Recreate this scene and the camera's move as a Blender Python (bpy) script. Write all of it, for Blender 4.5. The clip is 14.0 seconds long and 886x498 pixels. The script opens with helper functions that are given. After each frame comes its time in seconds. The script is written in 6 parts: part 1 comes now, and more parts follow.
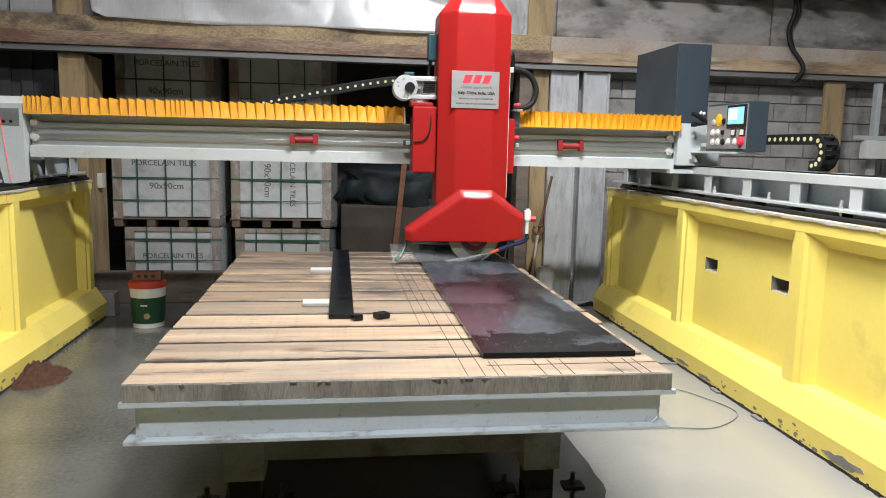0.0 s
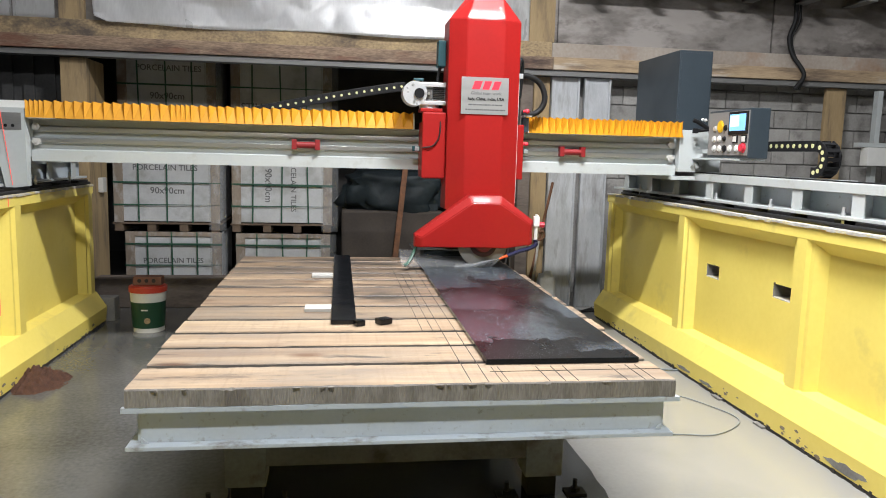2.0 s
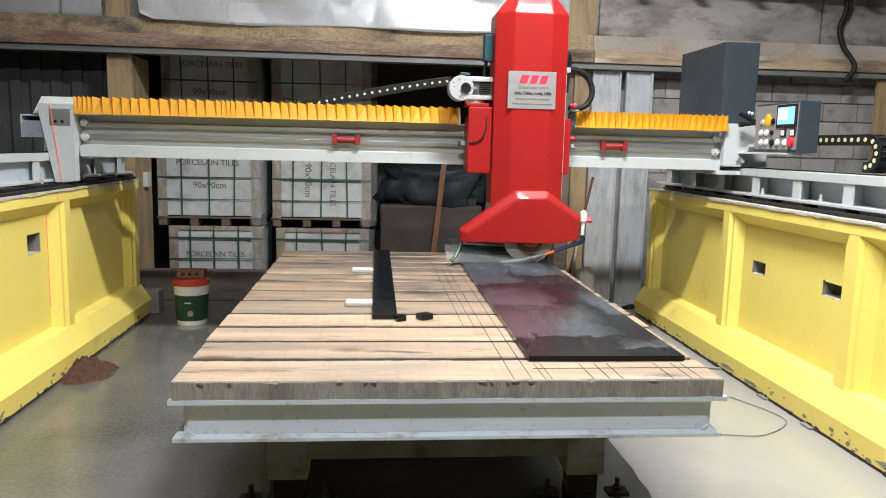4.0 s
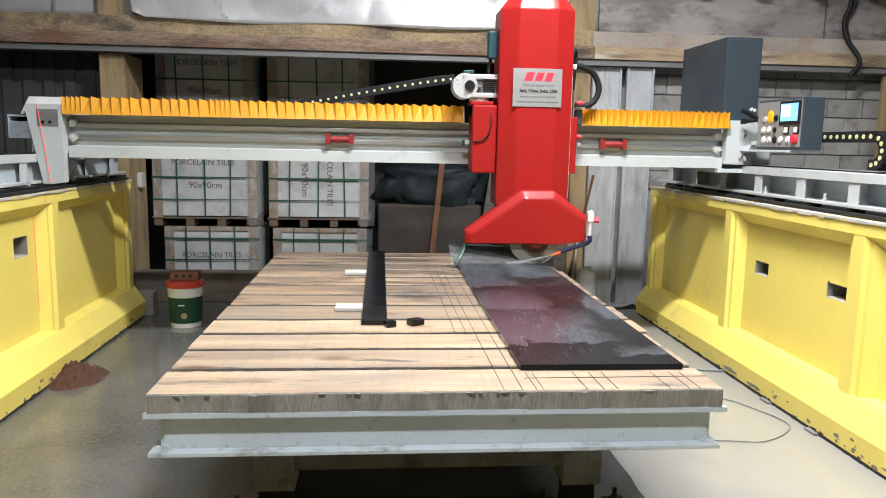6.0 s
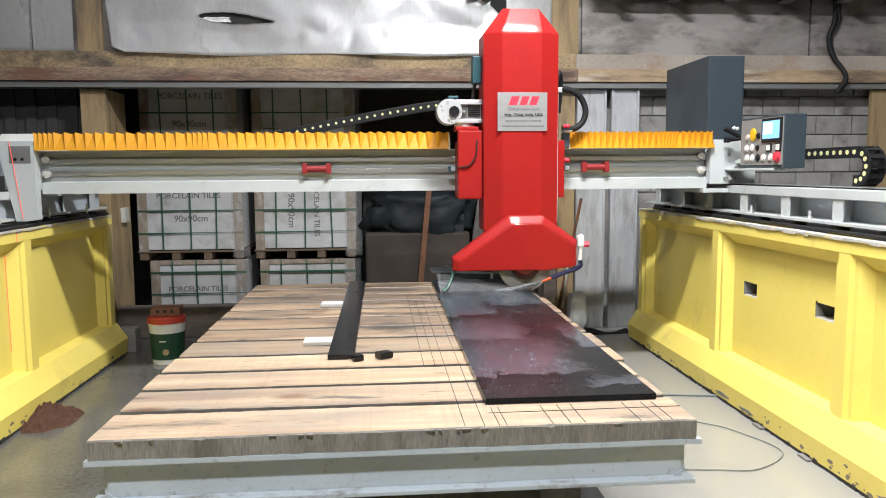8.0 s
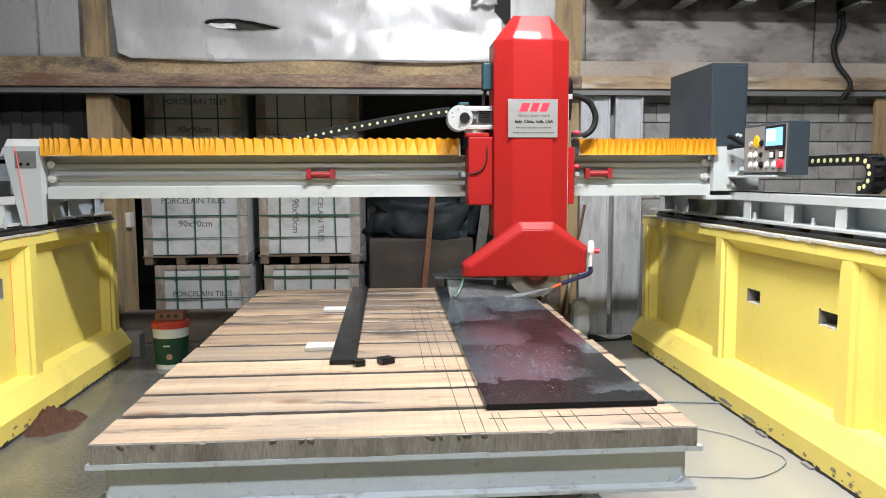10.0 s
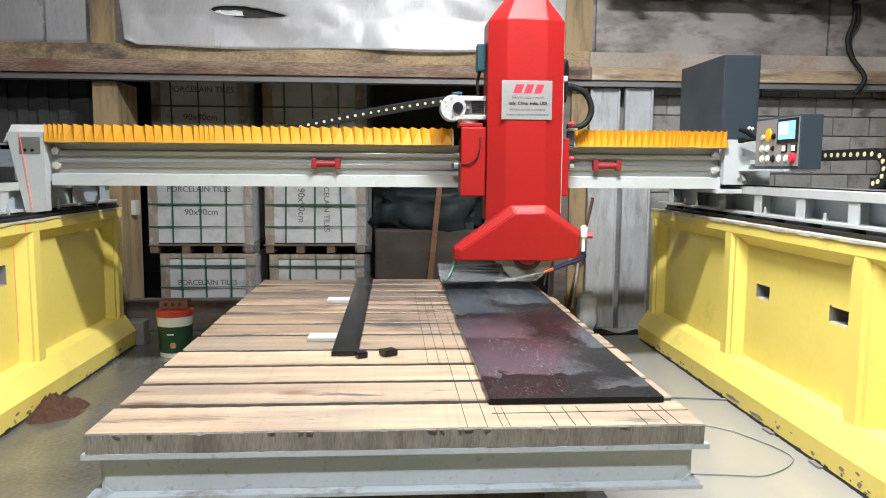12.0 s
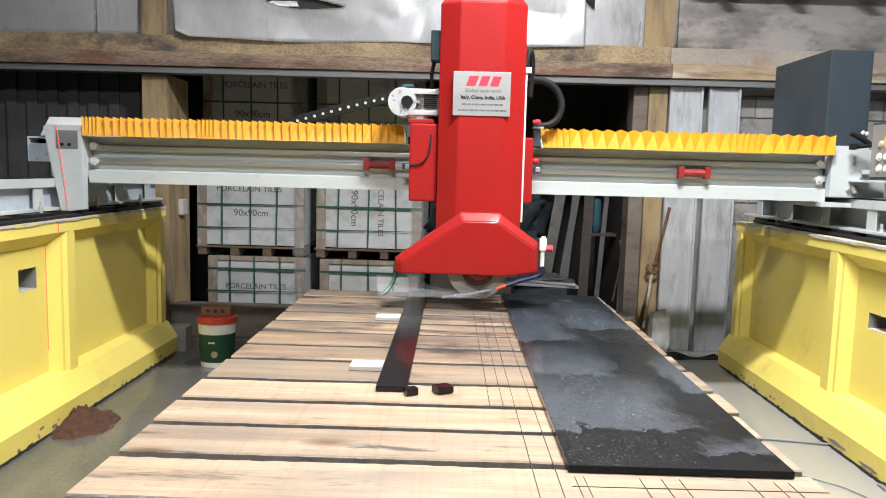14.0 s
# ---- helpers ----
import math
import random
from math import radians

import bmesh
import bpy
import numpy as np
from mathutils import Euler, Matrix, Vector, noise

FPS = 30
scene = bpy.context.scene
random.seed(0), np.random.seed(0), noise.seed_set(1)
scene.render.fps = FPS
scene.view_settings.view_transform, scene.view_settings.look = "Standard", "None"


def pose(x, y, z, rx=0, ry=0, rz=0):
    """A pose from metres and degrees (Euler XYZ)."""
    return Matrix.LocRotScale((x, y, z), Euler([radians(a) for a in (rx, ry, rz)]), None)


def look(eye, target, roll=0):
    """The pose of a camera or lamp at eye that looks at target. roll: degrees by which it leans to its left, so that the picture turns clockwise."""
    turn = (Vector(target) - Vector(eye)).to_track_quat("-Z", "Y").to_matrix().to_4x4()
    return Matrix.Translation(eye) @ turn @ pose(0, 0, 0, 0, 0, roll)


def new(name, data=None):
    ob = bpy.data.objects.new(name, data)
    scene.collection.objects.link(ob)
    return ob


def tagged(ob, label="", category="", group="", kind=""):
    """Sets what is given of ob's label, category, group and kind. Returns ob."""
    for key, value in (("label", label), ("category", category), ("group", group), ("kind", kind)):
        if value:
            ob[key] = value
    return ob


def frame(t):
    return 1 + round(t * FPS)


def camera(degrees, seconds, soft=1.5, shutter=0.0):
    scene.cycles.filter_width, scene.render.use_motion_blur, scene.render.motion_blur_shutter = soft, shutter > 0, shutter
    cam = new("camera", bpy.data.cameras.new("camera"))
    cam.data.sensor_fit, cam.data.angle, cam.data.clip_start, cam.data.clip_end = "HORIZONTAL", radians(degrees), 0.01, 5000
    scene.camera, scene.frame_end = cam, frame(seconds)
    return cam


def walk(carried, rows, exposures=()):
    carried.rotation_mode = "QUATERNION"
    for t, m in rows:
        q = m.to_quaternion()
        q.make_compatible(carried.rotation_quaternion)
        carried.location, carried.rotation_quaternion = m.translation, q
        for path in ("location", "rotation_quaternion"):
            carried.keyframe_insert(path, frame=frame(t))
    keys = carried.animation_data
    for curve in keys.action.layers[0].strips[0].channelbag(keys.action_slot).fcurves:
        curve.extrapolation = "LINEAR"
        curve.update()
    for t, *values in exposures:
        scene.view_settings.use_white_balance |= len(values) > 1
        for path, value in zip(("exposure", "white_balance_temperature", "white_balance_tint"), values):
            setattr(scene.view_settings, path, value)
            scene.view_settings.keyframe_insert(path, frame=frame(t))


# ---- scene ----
cam = camera(62.3, 14.0, soft=1.0)
PATH = [
    (0, (-0.261, -0.041, 1.576), (0.018, 1.921, 1.302), 1.3),
    (0.5, (-0.27, -0.043, 1.578), (0.001, 1.921, 1.322), 1.7),
    (1, (-0.278, -0.033, 1.579), (0.002, 1.93, 1.321), 1.5),
    (1.5, (-0.275, -0.036, 1.579), (0.005, 1.928, 1.324), 1.6),
    (2, (-0.277, -0.035, 1.576), (0.004, 1.928, 1.317), 1.5),
    (2.5, (-0.281, -0.016, 1.574), (0.003, 1.944, 1.293), 1.6),
    (3, (-0.279, -0.017, 1.575), (-0.005, 1.943, 1.283), 1.5),
    (3.5, (-0.279, -0.022, 1.576), (-0.062, 1.946, 1.293), 1.4),
    (3.7, (-0.3, -0.021, 1.576), (-0.117, 1.951, 1.301), 1.4),
    (5.8, (-0.281, 0.076, 1.587), (-0.091, 2.046, 1.299), 1.2),
    (6, (-0.229, 0.089, 1.592), (-0.057, 2.061, 1.308), 1.1),
    (6.5, (-0.133, 0.135, 1.593), (0.059, 2.103, 1.29), -0.0),
    (7, (-0.077, 0.172, 1.589), (0.102, 2.144, 1.309), -0.1),
    (7.5, (-0.064, 0.172, 1.591), (0.104, 2.152, 1.361), -0.4),
    (8, (-0.055, 0.18, 1.59), (0.107, 2.163, 1.378), -0.4),
    (10.5, (-0.044, 0.17, 1.59), (0.096, 2.157, 1.408), -0.1),
    (11, (-0.044, 0.173, 1.591), (0.082, 2.163, 1.43), 0.1),
    (11.5, (-0.049, 0.182, 1.588), (0.077, 2.171, 1.424), 0.5),
    (12, (-0.029, 0.221, 1.582), (0.101, 2.205, 1.364), 0.4),
    (12.5, (-0.08, 0.37, 1.595), (0.052, 2.352, 1.363), 1.0),
    (13, (-0.134, 0.528, 1.596), (-0.011, 2.518, 1.439), 0.9),
    (13.5, (-0.118, 0.614, 1.586), (-0.062, 2.604, 1.392), 0.9),
    (14, (-0.044, 0.742, 1.585), (-0.065, 2.73, 1.372), 1.5),
]
walk(cam, [(t, look(eye, target, roll)) for t, eye, target, roll in PATH],
     [(0, -0.27), (3.5, -0.17), (7.5, -0.08), (11, -0.05), (14, 0.02)])

# ---- world and large lights ----
world = bpy.data.worlds.new("hall_air")
scene.world = world
world.use_nodes = True
world.node_tree.nodes["Background"].inputs[0].default_value = (0.9, 0.95, 1.0, 1)
world.node_tree.nodes["Background"].inputs[1].default_value = 0.004
scene.view_settings.exposure = 0.0
LAMPS = [  # unseen ceiling lamps, set to light the hall: x, y, z, width, length, watts
    (1.0, 3.45, 5.0, 1.2, 0.3, 525),
    (-0.5, 0.1, 5.0, 1.2, 0.3, 372),
    # fill lamps, added to brighten the back wall and the east side
    (-2.0, 5.6, 5.0, 1.2, 0.3, 32), (5.0, 4.5, 5.0, 0.3, 1.2, 48),
]
FLOOR = -0.05


# ---- materials ----
def mat(name, a, b=None, rough=0.6, rough2=None, metal=0.0, scale=6.0, fine=60.0, bump=0.15, stretch=(1, 1, 1), stain=None,
        stain_amount=0.4, stain_scale=2.0, coat=0.0, per_object=0.0, soak=None, knots=None, patch=None, streak=0.5):
    """Two tones mixed by coarse and fine noise, an optional stain, and fine relief."""
    m = bpy.data.materials.new(name)
    m.use_nodes = True
    nt, n, l = m.node_tree, m.node_tree.nodes, m.node_tree.links
    bsdf = n["Principled BSDF"]
    b = b or tuple(c * 0.8 for c in a)
    co = n.new("ShaderNodeTexCoord")
    mp = n.new("ShaderNodeMapping")
    mp.inputs["Scale"].default_value = stretch
    if per_object:
        oi, sc = n.new("ShaderNodeObjectInfo"), n.new("ShaderNodeVectorMath")
        sc.operation = "SCALE"
        sc.inputs[0].default_value = (17, 29, 41)
        l.new(oi.outputs["Random"], sc.inputs["Scale"])
        l.new(sc.outputs[0], mp.inputs["Location"])
    l.new(co.outputs["Object"], mp.inputs["Vector"])
    blot = mp
    if patch:
        blot = n.new("ShaderNodeMapping")
        blot.inputs["Scale"].default_value = patch
        l.new(sc.outputs[0], blot.inputs["Location"])
        l.new(co.outputs["Object"], blot.inputs["Vector"])
    coarse, grain = n.new("ShaderNodeTexNoise"), n.new("ShaderNodeTexNoise")
    for node, s, d in ((coarse, scale, 4), (grain, fine, 6)):
        node.inputs["Scale"].default_value, node.inputs["Detail"].default_value = s, d
        l.new(mp.outputs[0], node.inputs["Vector"])
    add = n.new("ShaderNodeMath")
    add.operation = "MULTIPLY_ADD"
    add.inputs[1].default_value, add.inputs[2].default_value = streak, 0.25 - 0.5 * streak
    l.new(grain.outputs["Fac"], add.inputs[0])
    tot = n.new("ShaderNodeMath")
    l.new(add.outputs[0], tot.inputs[0])
    l.new(coarse.outputs["Fac"], tot.inputs[1])
    ramp = n.new("ShaderNodeMapRange")
    ramp.inputs["From Min"].default_value, ramp.inputs["From Max"].default_value = 0.5, 1.0
    l.new(tot.outputs[0], ramp.inputs["Value"])
    mix = n.new("ShaderNodeMix")
    mix.data_type = "RGBA"
    mix.inputs[6].default_value, mix.inputs[7].default_value = (*a, 1), (*b, 1)
    l.new(ramp.outputs[0], mix.inputs[0])
    colour = mix.outputs[2]
    if per_object:
        hsv = n.new("ShaderNodeHueSaturation")
        mr = n.new("ShaderNodeMapRange")
        mr.inputs["To Min"].default_value, mr.inputs["To Max"].default_value = 1 - per_object, 1 + per_object
        l.new(oi.outputs["Random"], mr.inputs["Value"])
        l.new(mr.outputs[0], hsv.inputs["Value"])
        l.new(colour, hsv.inputs["Color"])
        colour = hsv.outputs[0]
    if soak:
        kn = n.new("ShaderNodeTexNoise")
        kn.inputs["Scale"].default_value, kn.inputs["Detail"].default_value = 1.1, 8
        kn.inputs["Roughness"].default_value = 0.6
        l.new(blot.outputs[0], kn.inputs["Vector"])
        kr = n.new("ShaderNodeMapRange")
        kr.inputs["From Min"].default_value, kr.inputs["From Max"].default_value, kr.inputs["To Max"].default_value = 0.54, 0.61, 0.75
        l.new(kn.outputs["Fac"], kr.inputs["Value"])
        km = n.new("ShaderNodeMix")
        km.data_type = "RGBA"
        km.inputs[7].default_value = (*soak, 1)
        l.new(kr.outputs[0], km.inputs[0])
        l.new(colour, km.inputs[6])
        colour = km.outputs[2]
    if knots:
        warp = n.new("ShaderNodeMapping")
        warp.inputs["Scale"].default_value = (2.2, 1.0, 1.0)
        l.new(mp.outputs[0], warp.inputs["Vector"])
        vor = n.new("ShaderNodeTexVoronoi")
        vor.inputs["Scale"].default_value = 1.3
        l.new(warp.outputs[0], vor.inputs["Vector"])
        wob = n.new("ShaderNodeMath")
        wob.operation = "MULTIPLY_ADD"
        wob.inputs[1].default_value = 0.22
        l.new(grain.outputs["Fac"], wob.inputs[0])
        l.new(vor.outputs["Distance"], wob.inputs[2])
        vr = n.new("ShaderNodeMapRange")
        vr.inputs["From Min"].default_value, vr.inputs["From Max"].default_value = 0.15, 0.34
        vr.inputs["To Min"].default_value, vr.inputs["To Max"].default_value = 0.9, 0.0
        l.new(wob.outputs[0], vr.inputs["Value"])
        vm = n.new("ShaderNodeMix")
        vm.data_type = "RGBA"
        vm.inputs[7].default_value = (*knots, 1)
        l.new(vr.outputs[0], vm.inputs[0])
        l.new(colour, vm.inputs[6])
        colour = vm.outputs[2]
    if stain:
        sn = n.new("ShaderNodeTexNoise")
        sn.inputs["Scale"].default_value, sn.inputs["Detail"].default_value = stain_scale, 5
        sn.inputs["Roughness"].default_value = 0.65
        l.new(blot.outputs[0], sn.inputs["Vector"])
        sr = n.new("ShaderNodeMapRange")
        sr.inputs["From Min"].default_value, sr.inputs["From Max"].default_value = 0.62 - 0.25 * stain_amount, 0.8 - 0.2 * stain_amount
        l.new(sn.outputs["Fac"], sr.inputs["Value"])
        sm = n.new("ShaderNodeMix")
        sm.data_type = "RGBA"
        sm.inputs[7].default_value = (*stain, 1)
        l.new(sr.outputs[0], sm.inputs[0])
        l.new(colour, sm.inputs[6])
        colour = sm.outputs[2]
    l.new(colour, bsdf.inputs["Base Color"])
    rr = n.new("ShaderNodeMapRange")
    rr.inputs["From Min"].default_value, rr.inputs["From Max"].default_value = 0.3, 0.7
    rr.inputs["To Min"].default_value, rr.inputs["To Max"].default_value = rough, rough if rough2 is None else rough2
    l.new(coarse.outputs["Fac"], rr.inputs["Value"])
    l.new(rr.outputs[0], bsdf.inputs["Roughness"])
    bsdf.inputs["Metallic"].default_value = metal
    bsdf.inputs["Coat Weight"].default_value = coat
    if bump:
        bn = n.new("ShaderNodeBump")
        bn.inputs["Strength"].default_value, bn.inputs["Distance"].default_value = bump, 0.01
        l.new(tot.outputs[0], bn.inputs["Height"])
        l.new(bn.outputs[0], bsdf.inputs["Normal"])
    return m


def sawn_wood(name, pale, tan, grey, cover, rough):
    """Sawn softwood along x: growth bands, fine grain, faint saw marks, grey wet stains with feathered ends, small knots."""
    m = bpy.data.materials.new(name)
    m.use_nodes = True
    n, l = m.node_tree.nodes, m.node_tree.links
    b = n["Principled BSDF"]
    co, oi, sh = n.new("ShaderNodeTexCoord"), n.new("ShaderNodeObjectInfo"), n.new("ShaderNodeVectorMath")
    sh.operation = "SCALE"
    sh.inputs[0].default_value = (17, 29, 41)
    l.new(oi.outputs["Random"], sh.inputs["Scale"])

    def field(stretch, scale, detail=4, rough_=0.55, kind="ShaderNodeTexNoise"):
        mp, t = n.new("ShaderNodeMapping"), n.new(kind)
        mp.inputs["Scale"].default_value = stretch
        l.new(co.outputs["Object"], mp.inputs["Vector"])
        l.new(sh.outputs[0], mp.inputs["Location"])
        l.new(mp.outputs[0], t.inputs["Vector"])
        t.inputs["Scale"].default_value = scale
        if kind == "ShaderNodeTexNoise":
            t.inputs["Detail"].default_value, t.inputs["Roughness"].default_value = detail, rough_
            return t.outputs["Fac"]
        return t.outputs["Distance"]

    def span(v, lo, hi, a=0.0, z=1.0):
        r = n.new("ShaderNodeMapRange")
        for key, val in (("From Min", lo), ("From Max", hi), ("To Min", a), ("To Max", z)):
            r.inputs[key].default_value = val
        l.new(v, r.inputs["Value"])
        return r.outputs[0]

    def blend(fac, c0, c1, mode="MIX"):
        x = n.new("ShaderNodeMix")
        x.data_type, x.blend_type = "RGBA", mode
        for sock, c in ((6, c0), (7, c1)):
            if isinstance(c, tuple):
                x.inputs[sock].default_value = (*c, 1)
            else:
                l.new(c, x.inputs[sock])
        l.new(fac, x.inputs[0])
        return x.outputs[2]

    bands, grain = field((0.45, 7, 7), 2.0, 5), field((1.6, 75, 75), 2.2, 4, 0.7)
    col = blend(span(bands, 0.36, 0.66), pale, tan)
    col = blend(span(grain, 0.50, 0.78, 0, 0.55), col, tuple(c * 0.62 for c in tan))
    hsv = n.new("ShaderNodeHueSaturation")
    l.new(span(oi.outputs["Random"], 0, 1, 0.78, 1.2), hsv.inputs["Value"])
    l.new(col, hsv.inputs["Color"])
    col = hsv.outputs[0]
    soft = field((0.8, 2.1, 2.1), 1.6, 9, 0.66)
    col = blend(span(soft, 0.52 - cover, 0.80 - cover, 0, 0.75), col, grey)
    hard = field((1.0, 4.6, 4.6), 1.7, 10, 0.70)
    col = blend(span(hard, 0.66 - cover, 0.75 - cover, 0, 0.85), col, tuple(c * 0.3 for c in grey))
    knot = field((2.6, 5.5, 5.5), 0.62, kind="ShaderNodeTexVoronoi")
    col = blend(span(knot, 0.05, 0.16, 0.85, 0), col, (0.13, 0.065, 0.035))
    saw = field((55, 1.2, 1.2), 1.0, 2)
    col = blend(span(saw, 0.52, 0.72, 0, 0.22), col, tuple(c * 0.7 for c in tan))
    l.new(col, b.inputs["Base Color"])
    l.new(span(soft, 0.4, 0.7, rough, rough - 0.22), b.inputs["Roughness"])
    h = n.new("ShaderNodeMath")
    l.new(grain, h.inputs[0])
    l.new(saw, h.inputs[1])
    bp = n.new("ShaderNodeBump")
    bp.inputs["Strength"].default_value, bp.inputs["Distance"].default_value = 0.35, 0.004
    l.new(h.outputs[0], bp.inputs["Height"])
    l.new(bp.outputs[0], b.inputs["Normal"])
    return m


def plain(name, c, rough=0.5, metal=0.0, glow=0.0):
    m = mat(name, c, tuple(x * 0.88 for x in c), rough, rough * 1.2, metal, 9, 80, 0.04)
    if glow:
        b = m.node_tree.nodes["Principled BSDF"]
        b.inputs["Emission Color"].default_value, b.inputs["Emission Strength"].default_value = (*c, 1), glow
    return m


